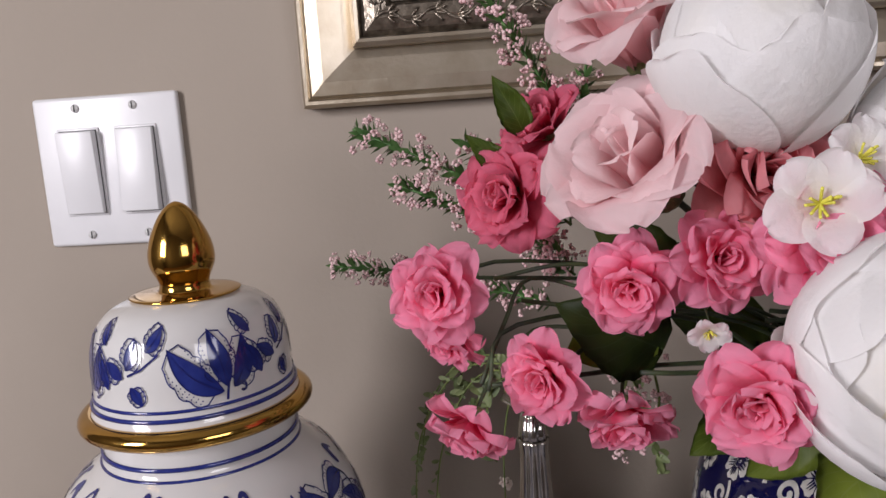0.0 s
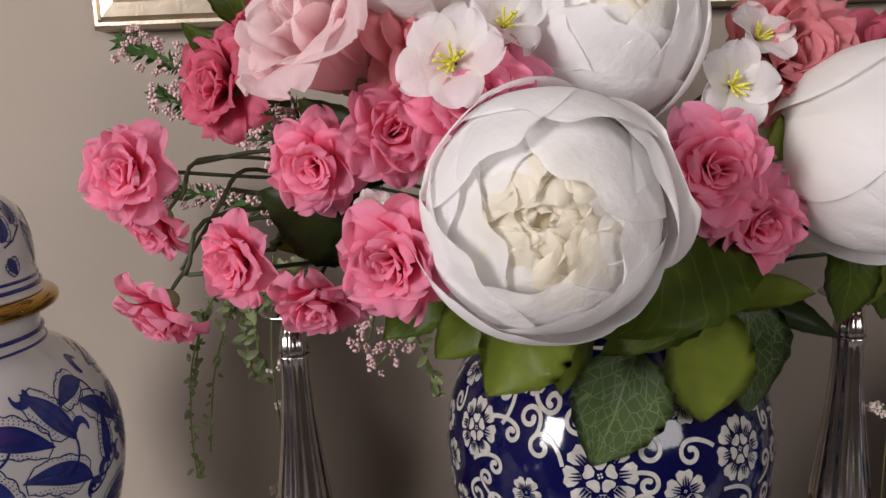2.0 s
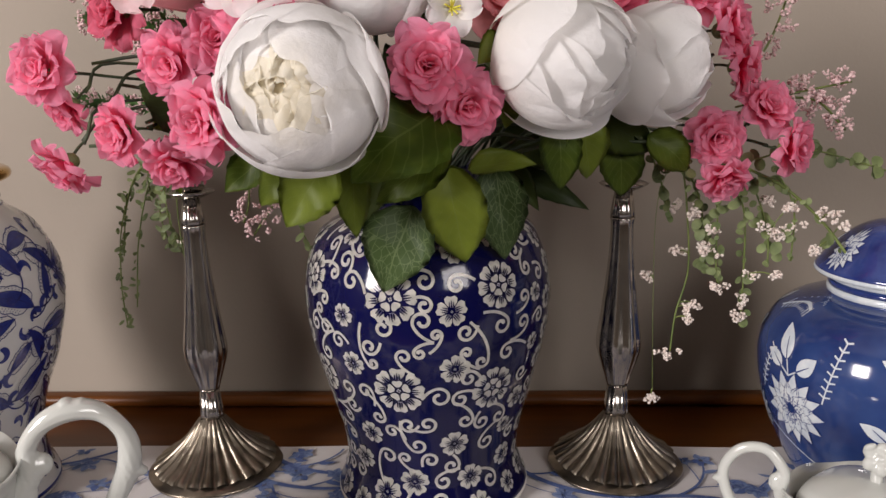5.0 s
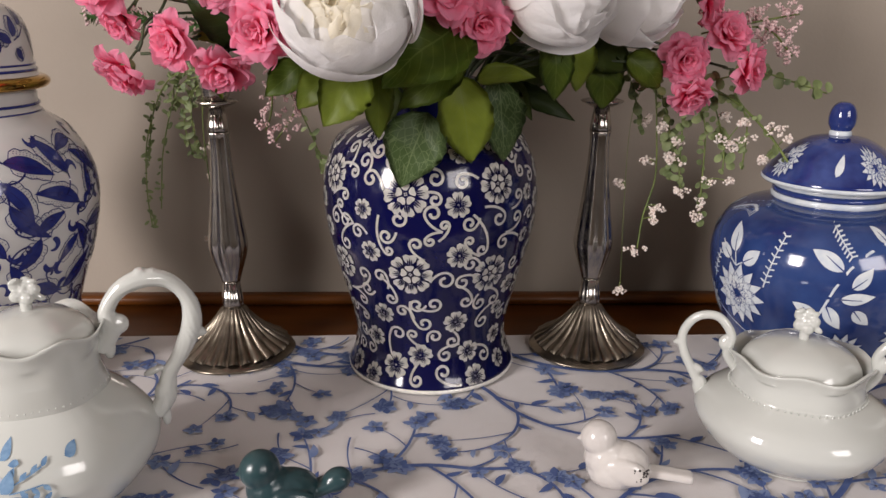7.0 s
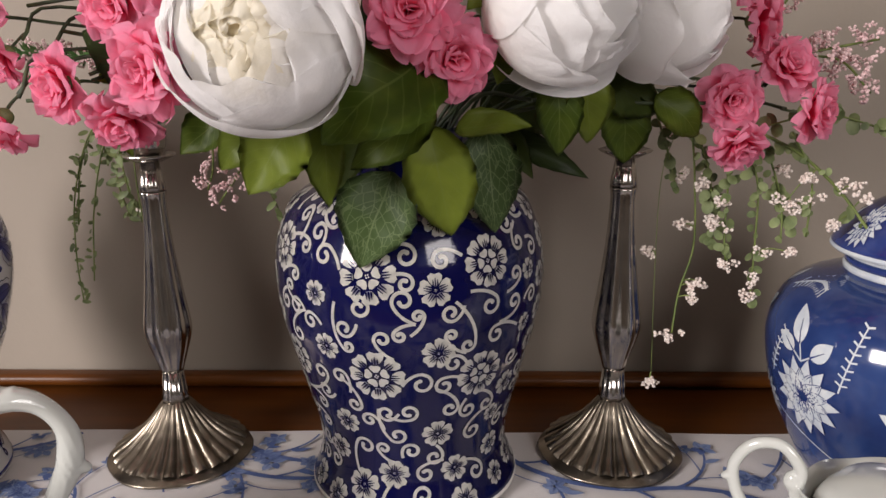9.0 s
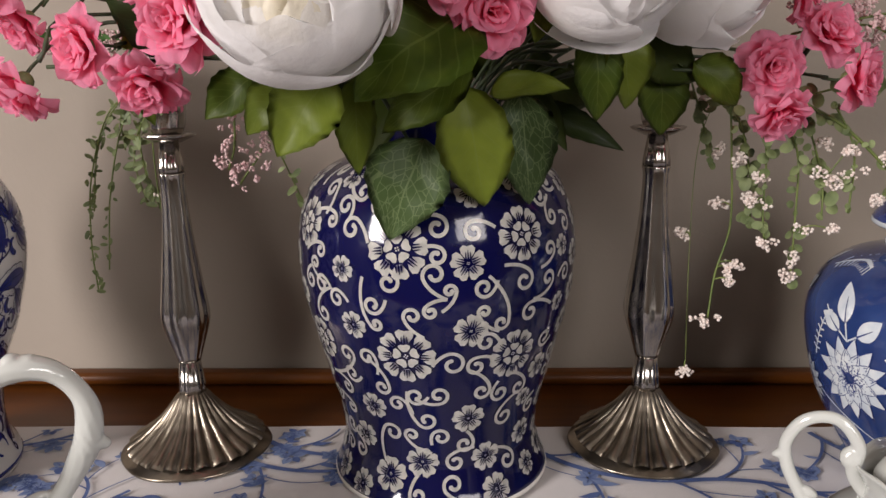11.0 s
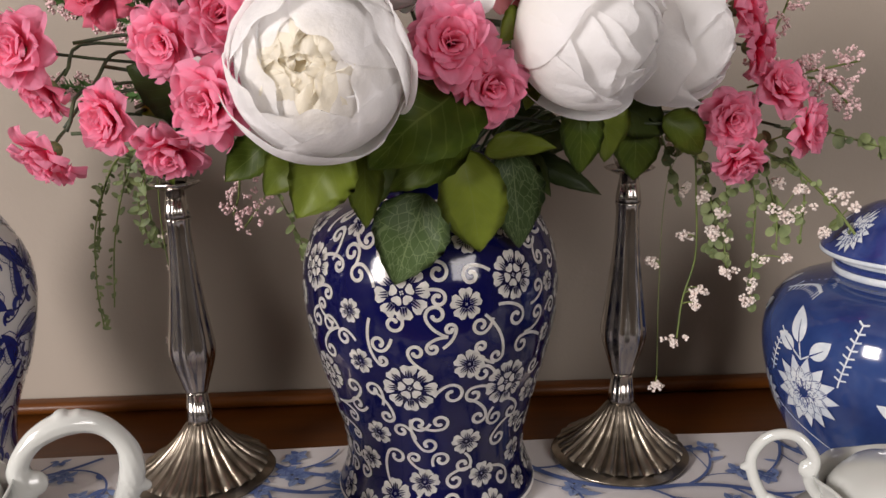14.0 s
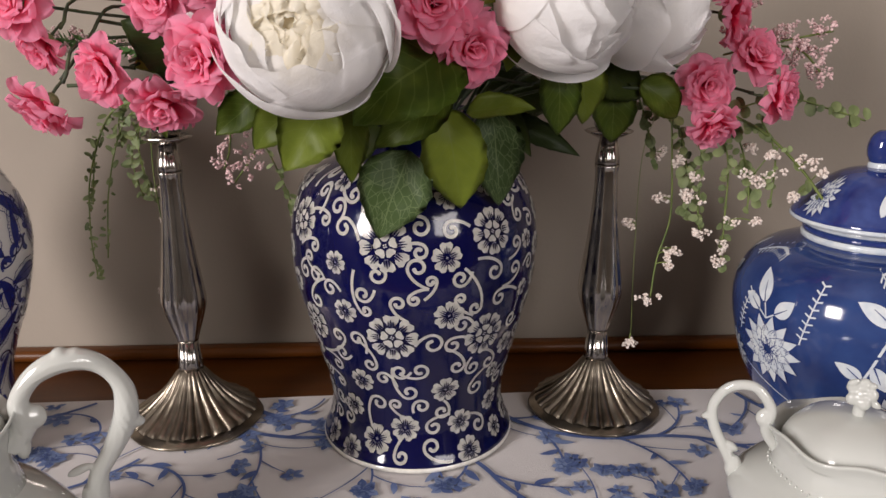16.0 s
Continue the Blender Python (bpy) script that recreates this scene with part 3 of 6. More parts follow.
def rosette(bm, dark, skin, skin2, c, r, petals=5):
    """A relief blossom: notched petals with dark slits; large ones hold a smaller blossom inside."""
    a0 = c[0] * 70 + c[1] * 40

    def ring(n, r0, r1, turn, slit):
        w = math.pi * (r0 * 0.3 + r1 * 0.7) / n * 0.90
        for k in range(n):
            a = a0 + turn + 2 * math.pi * k / n
            ca, sa = math.cos(a), math.sin(a)
            out = []
            for u, v in ((0.0, -0.30), (0.40, -0.85), (0.74, -1.0), (0.98, -0.62), (0.90, 0.0), (1.0, 0.55), (0.78, 0.98), (0.42, 0.86), (0.0, 0.32)):
                d = r0 + (r1 - r0) * u
                out.append((c[0] + ca * d - sa * v * w, c[1] + sa * d + ca * v * w))
            m = r0 + (r1 - r0) * 0.6
            patch(bm, skin, (c[0] + ca * m, c[1] + sa * m), out)
            if slit:
                for off, reach in ((-0.30, 0.52), (0.0, 0.66), (0.30, 0.52)):
                    line = [r0 + (r1 - r0) * t * reach for t in (0.0, 0.35, 0.7, 1.0)]
                    ribbon(dark, skin2, [(c[0] + ca * d - sa * off * w, c[1] + sa * d + ca * off * w) for d in line], lambda t: w * 0.26 * (1 - 0.75 * t))
    if r > 0.0125:
        ring(8, r * 0.52, r * 1.04, 0.2, True)
        ring(5, r * 0.17, r * 0.47, 0.0, False)
    else:
        ring(petals, r * 0.26, r * 1.04, 0.0, True)
    for k in range(4):
        a = a0 + 0.4 + math.pi * k / 2
        q = (c[0] + math.cos(a) * r * 0.06, c[1] + math.sin(a) * r * 0.06)
        patch(bm, skin, q, [(q[0] + r * 0.035 * math.cos(t), q[1] + r * 0.035 * math.sin(t)) for t in np.linspace(0, 6.283, 6)[:-1]])


def make_vase():
    ob = thing("flower_vase", "cobalt blue ceramic vase with cream raised scrolls and blossoms", "vase", m=pose(*VASE, TOP + 0.0022))
    pr = [(0.0735, 0.002), (0.0737, 0.005), (0.0705, 0.012), (0.0662, 0.026), (0.0657, 0.034), (0.0685, 0.054), (0.0757, 0.081), (0.083, 0.108), (0.089, 0.134),
          (0.0907, 0.158), (0.0897, 0.172), (0.0865, 0.187), (0.079, 0.2035), (0.067, 0.213), (0.052, 0.219), (0.0445, 0.223), (0.043, 0.2295), (0.043, 0.25)]
    body = spline(pr, 4)
    wall = [(0, 0.0), (0.0725, 0.0)] + [tuple(p) for p in body] + [(0.0395, 0.252), (0.0385, 0.23), (0.05, 0.21), (0.08, 0.16), (0.06, 0.03), (0, 0.02)]
    part("body", lathe(wall, 96), M_COBALT, ob)
    part("foot_rim", lathe([(0.0728, 0.0), (0.0742, 0.0004), (0.0746, 0.002), (0.0742, 0.0036), (0.0734, 0.0042)], 96), M_RELIEF, ob, "cream glazed foot rim")
    part("shoulder_line", lathe([(0.0448, 0.2222), (0.0462, 0.2218), (0.0466, 0.2226), (0.0452, 0.2234)], 72), M_RELIEF, ob, "cream ring below the neck")
    skin, skin2 = Skin([tuple(p) for p in body], 0.0006), Skin([tuple(p) for p in body], 0.0014)
    blooms = [(-0.0206, 0.1090, 0.0171), (0.0525, 0.1792, 0.0150), (-0.0222, 0.1744, 0.0169), (0.0514, 0.1051, 0.0156), (-0.0954, 0.1825, 0.0146), (-0.0935, 0.1087, 0.0135), (-0.0584, 0.1602, 0.0078), (0.0178, 0.1660, 0.0099), (-0.0543, 0.1259, 0.0086), (0.0199, 0.1251, 0.0102), (-0.0531, 0.0694, 0.0088), (0.0225, 0.0634, 0.0098), (-0.0700, 0.0445, 0.0086), (-0.0439, 0.0221, 0.0107), (-0.0154, 0.0327, 0.0100), (0.0400, 0.0335, 0.0093), (0.0466, 0.0112, 0.0097), (-0.1029, 0.0142, 0.0084), (-0.0713, 0.0106, 0.0087), (0.0860, 0.0179, 0.0077), (0.0889, 0.1671, 0.0066), (0.0873, 0.1318, 0.0062), (-0.0642, 0.2123, 0.0074), (0.0728, 0.0690, 0.0063)]
    scrolls_high = [(-0.0278, 0.1550, -0.0057, -0.0346, 0.1646), (-0.0373, 0.1288, 0.0036, -0.0439, 0.1572), (0.0007, 0.1862, -0.0056, -0.0079, 0.1922), (0.0001, 0.1706, -0.0047, -0.0101, 0.1748), (-0.0524, 0.1837, 0.0058, -0.0403, 0.1767), (-0.0695, 0.1868, -0.0039, -0.0845, 0.1914), (-0.0788, 0.2038, 0.0045, -0.0767, 0.1896), (0.0219, 0.1831, 0.0052, 0.0353, 0.1845), (-0.0014, 0.1602, -0.0061, 0.0058, 0.1456), (0.0072, 0.1506, 0.0035, 0.0025, 0.1381), (-0.0146, 0.1354, -0.0048, -0.0082, 0.1220), (-0.0038, 0.1381, 0.0038, 0.0058, 0.1456), (-0.0491, 0.1049, 0.0050, -0.0433, 0.0935), (-0.0417, 0.0849, -0.0046, -0.0492, 0.1043), (0.0091, 0.1034, -0.0069, -0.0040, 0.1023), (-0.0317, 0.0741, 0.0046, -0.0204, 0.0674), (-0.0003, 0.0817, 0.0055, -0.0176, 0.0789), (-0.0099, 0.0632, 0.0056, -0.0227, 0.0840), (-0.0231, 0.0518, -0.0041, -0.0070, 0.0388)]
    scrolls_mid = [(-0.0399, 0.0516, -0.0057, -0.0498, 0.0292), (-0.0188, 0.0118, 0.0048, -0.0082, 0.0315), (0.0251, 0.1006, 0.0055, 0.0382, 0.1046), (0.0307, 0.0822, -0.0051, 0.0209, 0.0981), (0.0303, 0.1165, 0.0054, 0.0419, 0.1097), (0.0276, 0.1365, -0.0036, 0.0382, 0.1229), (0.0532, 0.1521, -0.0059, 0.0393, 0.1628), (0.0388, 0.1283, -0.0044, 0.0298, 0.1578), (0.0596, 0.1314, 0.0055, 0.0789, 0.1325), (0.0637, 0.0788, -0.0052, 0.0511, 0.0921), (0.0547, 0.0596, 0.0058, 0.0649, 0.0755), (0.0129, 0.0323, 0.0053, 0.0292, 0.0412), (0.0628, 0.0263, -0.0054, 0.0437, 0.0375), (0.0103, 0.0181, -0.0058, 0.0282, 0.0067), (-0.0792, 0.0773, -0.0047, -0.0945, 0.0851), (-0.0672, 0.1037, 0.0056, -0.0945, 0.0851), (-0.0832, 0.0610, -0.0040, -0.0977, 0.0692), (-0.0812, 0.0313, -0.0049, -0.0913, 0.0437), (-0.0838, 0.1597, -0.0040, -0.0730, 0.1488)]
    scrolls_low = [(-0.0813, 0.1285, 0.0056, -0.0689, 0.1470), (-0.0779, 0.1682, -0.0040, -0.0944, 0.1664), (0.0750, 0.1672, 0.0045, 0.0663, 0.1575), (0.0736, 0.1496, 0.0050, 0.0611, 0.1391), (0.0815, 0.1858, 0.0045, 0.0803, 0.1968), (-0.0869, 0.2138, -0.0040, -0.0934, 0.2044), (-0.0490, 0.2041, 0.0043, -0.0627, 0.2114)]
    rel, dark = bmesh.new(), bmesh.new()
    rnd = random.Random(11)
    full = 2 * math.pi * skin.ref
    taken = []

    def rr(y):
        return float(np.interp(y, skin.z, skin.r)) / skin.ref

    def free(x, y, r, gap=0.0):
        k = rr(y)
        for a, b, s in taken:
            dx = (x - a + full / 2) % full - full / 2
            if math.hypot(dx * k, y - b) < r + s + gap:
                return False
        return True

    class Local:
        """Keeps a motif's shape where the body narrows."""

        def __init__(self, sk, c):
            self.sk, self.c, self.k = sk, c, rr(c[1])

        def at(self, x, y):
            return self.sk.at(self.c[0] + (x - self.c[0]) / self.k, min(max(y, 0.005), 0.219))

    def stroke(x, y, rs, tx, ty):
        """A stalk that runs from its tail into a scroll; the sign of the radius is the hand."""
        lo, k = Local(skin, (x, y)), rr(y)
        r, hand = abs(rs) * 1.10, (1 if rs > 0 else -1)
        tail = np.array((x + (tx - x) * k, ty))
        c = np.array((x, y))
        far = max(float(np.linalg.norm(tail - c)), r * 1.1)
        a = math.atan2(tail[1] - y, tail[0] - x) + hand * (math.acos(r / far) + 0.55)
        end = c + r * np.array((math.cos(a), math.sin(a)))
        way = hand * np.array((-math.sin(a), math.cos(a)))
        gap = float(np.linalg.norm(end - tail))
        d = (end - tail) / (gap + 1e-9)
        t1 = tail + (d - way * 0.5) * gap * 0.4
        t2 = end - way * gap * 0.4
        pts = [tuple((1 - t) ** 3 * tail + 3 * t * (1 - t) ** 2 * t1 + 3 * t * t * (1 - t) * t2 + t ** 3 * end) for t in np.linspace(0, 1, 9)[:-1]]
        n = 20
        for i in range(n + 1):
            u = i / n
            b = a + hand * u * 0.98 * 2 * math.pi
            pts.append((x + r * (1 - 0.66 * u) * math.cos(b), y + r * (1 - 0.66 * u) * math.sin(b)))
        ribbon(rel, lo, pts, lambda t: 0.0020 + 0.0005 * t)
        e = pts[-1]
        patch(rel, lo, e, [(e[0] + 0.0015 * math.cos(t), e[1] + 0.0015 * math.sin(t)) for t in np.linspace(0, 6.283, 9)[:-1]])
        taken.append((x, y, r))

    # the painted field stands twice round the body
    for shift in (0.0, full / 2):
        for x, y, r in blooms:
            c = (x + shift, y)
            rosette(rel, dark, Local(skin, c), Local(skin2, c), c, r)
            taken.append((c[0], y, r))
        for x, y, rs, tx, ty in scrolls_high + scrolls_mid + scrolls_low:
            stroke(x + shift, y, rs, tx + shift, ty)
    # small blossoms and curls close the gaps
    for k in range(5000):
        x, y = rnd.uniform(0, full), rnd.uniform(0.012, 0.212)
        r = 0.0085 if k < 1200 else 0.0052
        if free(x, y, r, 0.0022):
            if k < 1200:
                rosette(rel, dark, Local(skin, (x, y)), Local(skin2, (x, y)), (x, y), r)
                taken.append((x, y, r))
            else:
                a = rnd.uniform(0, 6.28)
                stroke(x, y, r * rnd.choice((-1, 1)), x + math.cos(a) * r * 1.8, y + math.sin(a) * r * 1.8)
    bmesh.ops.solidify(rel, geom=rel.faces[:], thickness=0.0007)
    tagged(part("raised_pattern", rel, M_RELIEF, ob, "cream raised scrolls and blossoms", smooth=False), kind="stuff")
    tagged(part("petal_vein", dark, M_COBALT, ob, smooth=False), kind="stuff")


make_vase()


def painted_leaf(fill, line, skin2, skin3, base, a, length, width, bend):
    """A brush-painted leaf: blue body, and a scalloped hem filled with dots on either side."""
    def at(t, v):
        b = a + bend * t
        return (base[0] + math.cos(b) * length * t - math.sin(b) * v, base[1] + math.sin(b) * length * t + math.cos(b) * v)
    ts = np.linspace(0, 1, 25)

    def swell(t):
        return math.sin(math.pi * min(1.0, max(0.0, t)) ** 0.85)
    body = [at(t, width * 0.30 * swell(t)) for t in ts] + [at(t, -width * 0.30 * swell(t)) for t in ts[-2:0:-1]]
    patch(fill, skin2, at(0.5, 0), body)
    for sg in (-1, 1):
        hem = [at(0.16 + 0.74 * t, sg * width * (0.27 + (0.30 if sg > 0 else 0.22) * swell(0.16 + 0.74 * t) * (0.72 + 0.28 * abs(math.sin(3.2 * math.pi * t))))) for t in ts]
        ribbon(line, skin3, [at(0.12, sg * width * 0.16)] + hem + [at(0.96, sg * width * 0.05)], 0.0007)
        for t in np.arange(0.24, 0.84, 0.0024 / length):
            for v in (0.36, 0.44, 0.51):
                if v < 0.29 + (0.24 if sg > 0 else 0.17) * swell(t):
                    q = at(t + 0.012 * (v == 0.44), sg * width * v)
                    line.faces.new([line.verts.new(skin3.at(q[0] + 0.00045 * math.cos(w), q[1] + 0.00045 * math.sin(w))) for w in (0, 1.26, 2.51, 3.77, 5.03)])
    ribbon(line, skin3, body + body[:1], 0.0006)
    ribbon(line, skin3, [at(t, 0) for t in np.linspace(0, 0.9, 9)], lambda t: 0.0011 * (1 - t * 0.8))


def comma(fill, skin2, c, r, start, hand):
    """A hooked bud stroke."""
    pts = [(c[0] + r * math.cos(start + hand * t), c[1] + r * math.sin(start + hand * t)) for t in np.linspace(0, 3.6, 12)]
    ribbon(fill, skin2, pts, lambda t: r * (0.25 + 0.75 * math.sin(math.pi * t ** 0.6)))


def floral(ob, prof, z0, z1, seed, count, size, ref=None, fixed=()):
    sk = [Skin(prof, d) for d in (0.0003, 0.0005, 0.0007)]
    fill, line = bmesh.new(), bmesh.new()
    rnd = random.Random(seed)
    full = 2 * math.pi * sk[0].ref
    taken = []
    made = 0
    tries = 0
    todo = list(fixed)
    while (made < count and tries < 6000) or todo:
        tries += 1
        if todo:
            x, y, a, s = todo.pop(0)
        else:
            x, y, a = rnd.uniform(0, full), rnd.uniform(z0, z1), rnd.uniform(0, 6.28)
            s = size * rnd.uniform(0.75, 1.2)
        ex, ey = x + math.cos(a) * s, y + math.sin(a) * s
        mx, my = (x + ex) / 2, (y + ey) / 2
        if not (z0 < ey < z1 and z0 < y < z1):
            continue
        if any(math.hypot(((mx - p + full / 2) % full - full / 2), my - q) < (s + r) * 0.30 for p, q, r in taken):
            continue
        taken.append((mx, my, s))
        made += 1
        painted_leaf(fill, line, sk[1], sk[2], (x, y), a, s, s * rnd.uniform(0.44, 0.58), rnd.uniform(-0.5, 0.5))
        # stalk with a curl at its end
        b = a + math.pi + rnd.uniform(-0.6, 0.6)
        pts = [(x, y)]
        hand = rnd.choice((-1, 1))
        for k in range(8):
            b += hand * 0.16
            pts.append((pts[-1][0] + math.cos(b) * s * 0.075, pts[-1][1] + math.sin(b) * s * 0.075))
        pts = [p for p in pts if z0 - 0.004 < p[1] < z1 + 0.004]
        if len(pts) > 2:
            ribbon(line, sk[2], pts, 0.0014)
            sp = spiral((pts[-1][0] + math.cos(b + hand * 1.57) * s * 0.09, pts[-1][1] + math.sin(b + hand * 1.57) * s * 0.09), s * 0.09, b - hand * 1.57, 0.8, hand, 10)
            if all(z0 - 0.006 < p[1] < z1 + 0.006 for p in sp):
                ribbon(line, sk[2], sp, lambda t: 0.0018 + 0.0014 * t)
    # fill the gaps with small buds and curls
    for k in range(2500):
        x, y = rnd.uniform(0, full), rnd.uniform(z0, z1)
        if all(math.hypot(((x - p + full / 2) % full - full / 2), y - q) > r * 0.32 + size * 0.13 for p, q, r in taken):
            a = rnd.uniform(0, 6.28)
            s = size * 0.48
            if z0 < y + math.sin(a) * s < z1:
                comma(fill, sk[1], (x, y), size * 0.13, a, rnd.choice((-1, 1)))
                taken.append((x, y, size * 0.5))
    tagged(part("painted_foliage", fill, M_INK, ob, "brushed cobalt leaves"), kind="stuff")
    tagged(part("brush_outline", line, M_INK_DARK, ob), kind="stuff")


def band(ob, r, z, h, material, name="painted_band", bulge=0.0005):
    part(name, lathe([(r - 0.0006, z - h / 2), (r + bulge, z - h / 2 + 0.0002), (r + bulge, z + h / 2 - 0.0002), (r - 0.0006, z + h / 2)], 80), material, ob)


def make_ginger_jar():
    ob = thing("ginger_jar", "white ginger jar with cobalt floral painting and gold lid trim", "jar", m=pose(-0.1516, 0.4258, TOP + 0.0022))
    pr = [(0.066, 0.0), (0.0675, 0.004), (0.066, 0.012), (0.060, 0.027), (0.0602, 0.05), (0.0655, 0.075), (0.077, 0.105), (0.0855, 0.137), (0.0885, 0.162),
          (0.0868, 0.18), (0.081, 0.197), (0.0705, 0.2145), (0.058, 0.2245), (0.0528, 0.229), (0.052, 0.236), (0.052, 0.247)]
    body = [tuple(p) for p in spline(pr, 4)]
    jar = part("body", lathe([(0, 0.001)] + body + [(0.048, 0.247), (0.05, 0.2), (0, 0.03)], 96), M_CREAM, ob)
    floral(ob, body, 0.016, 0.219, 5, 130, 0.037)
    for r, z, h in ((0.0530, 0.2335, 0.0022), (0.0540, 0.2275, 0.0016), (0.0672, 0.005, 0.003)):
        band(ob, r, z, h, M_INK)
    lp = [(0.0535, 0.2485), (0.0560, 0.254), (0.0545, 0.258), (0.0528, 0.268), (0.0525, 0.280), (0.0512, 0.290), (0.0475, 0.3005), (0.040, 0.3082), (0.029, 0.3125), (0.0225, 0.3135)]
    lid = [tuple(p) for p in spline(lp, 4)]
    cap = part("lid", lathe([(0.048, 0.2475), (0.0535, 0.2485)] + lid[1:] + [(0, 0.3138)], 96), M_CREAM, ob, "domed white lid with blue leaves")
    part("gold_ring", lathe([tuple((0.0565 + 0.0066 * math.cos(a) * (1 if math.cos(a) > 0 else 0.6), 0.2505 + 0.0052 * math.sin(a))) for a in np.linspace(-math.pi, math.pi, 19)], 96), M_GOLD, cap, "gold glazed ring round the lid")
    band(cap, 0.0548, 0.2598, 0.0022, M_INK)
    band(cap, 0.0535, 0.2640, 0.0018, M_INK)
    sk = [Skin(lid, d) for d in (0.0003, 0.0005, 0.0007)]
    fill, line = bmesh.new(), bmesh.new()
    for k in range(4):
        x = 0.038 + k * 2 * math.pi * sk[0].ref / 4
        for dx, dz, a, s, w, bd in ((0, 0.002, 1.7, 0.025, 0.011, 0.1), (-0.002, 0.0, 2.75, 0.030, 0.013, -0.35), (0.003, 0.001, 0.75, 0.022, 0.011, 0.5),
                                    (-0.046, 0.014, 1.0, 0.013, 0.008, 0.3), (-0.048, 0.010, 2.6, 0.012, 0.007, 0), (-0.036, 0.022, 0.6, 0.012, 0.007, 0.3),
                                    (-0.044, 0.006, -1.0, 0.009, 0.006, 0), (-0.058, 0.004, 1.9, 0.017, 0.008, 0.2), (0.016, 0.024, 2.2, 0.011, 0.006, 0)):
            painted_leaf(fill, line, sk[1], sk[2], (x + dx * 1.15, 0.2705 + dz * 1.1), a, s * 1.22, w * 1.65, bd)
        ribbon(line, sk[2], [(x - 0.001, 0.266), (x, 0.271), (x + 0.001, 0.276)], 0.0014)
        ribbon(line, sk[2], spiral((x + 0.008, 0.270), 0.004, 2.6, 0.8, -1, 10), 0.0014)
        ribbon(line, sk[2], [(x - 0.052, 0.283), (x - 0.044, 0.286), (x - 0.034, 0.293)], 0.0012)
    tagged(part("painted_foliage", fill, M_INK, cap), kind="stuff")
    tagged(part("brush_outline", line, M_INK_DARK, cap), kind="stuff")
    fp = [(0.0285, 0.3128), (0.0288, 0.3142), (0.016, 0.3150), (0.0138, 0.3165), (0.0134, 0.3200), (0.0148, 0.3235), (0.0170, 0.3285), (0.0176, 0.3340), (0.0165, 0.3410),
          (0.0135, 0.3490), (0.0090, 0.3570), (0.0040, 0.3620), (0.0, 0.3635)]
    part("finial", lathe([tuple(p) for p in spline(fp, 3)], 64), M_GOLD, ob, "gold bud-shaped finial")


make_ginger_jar()


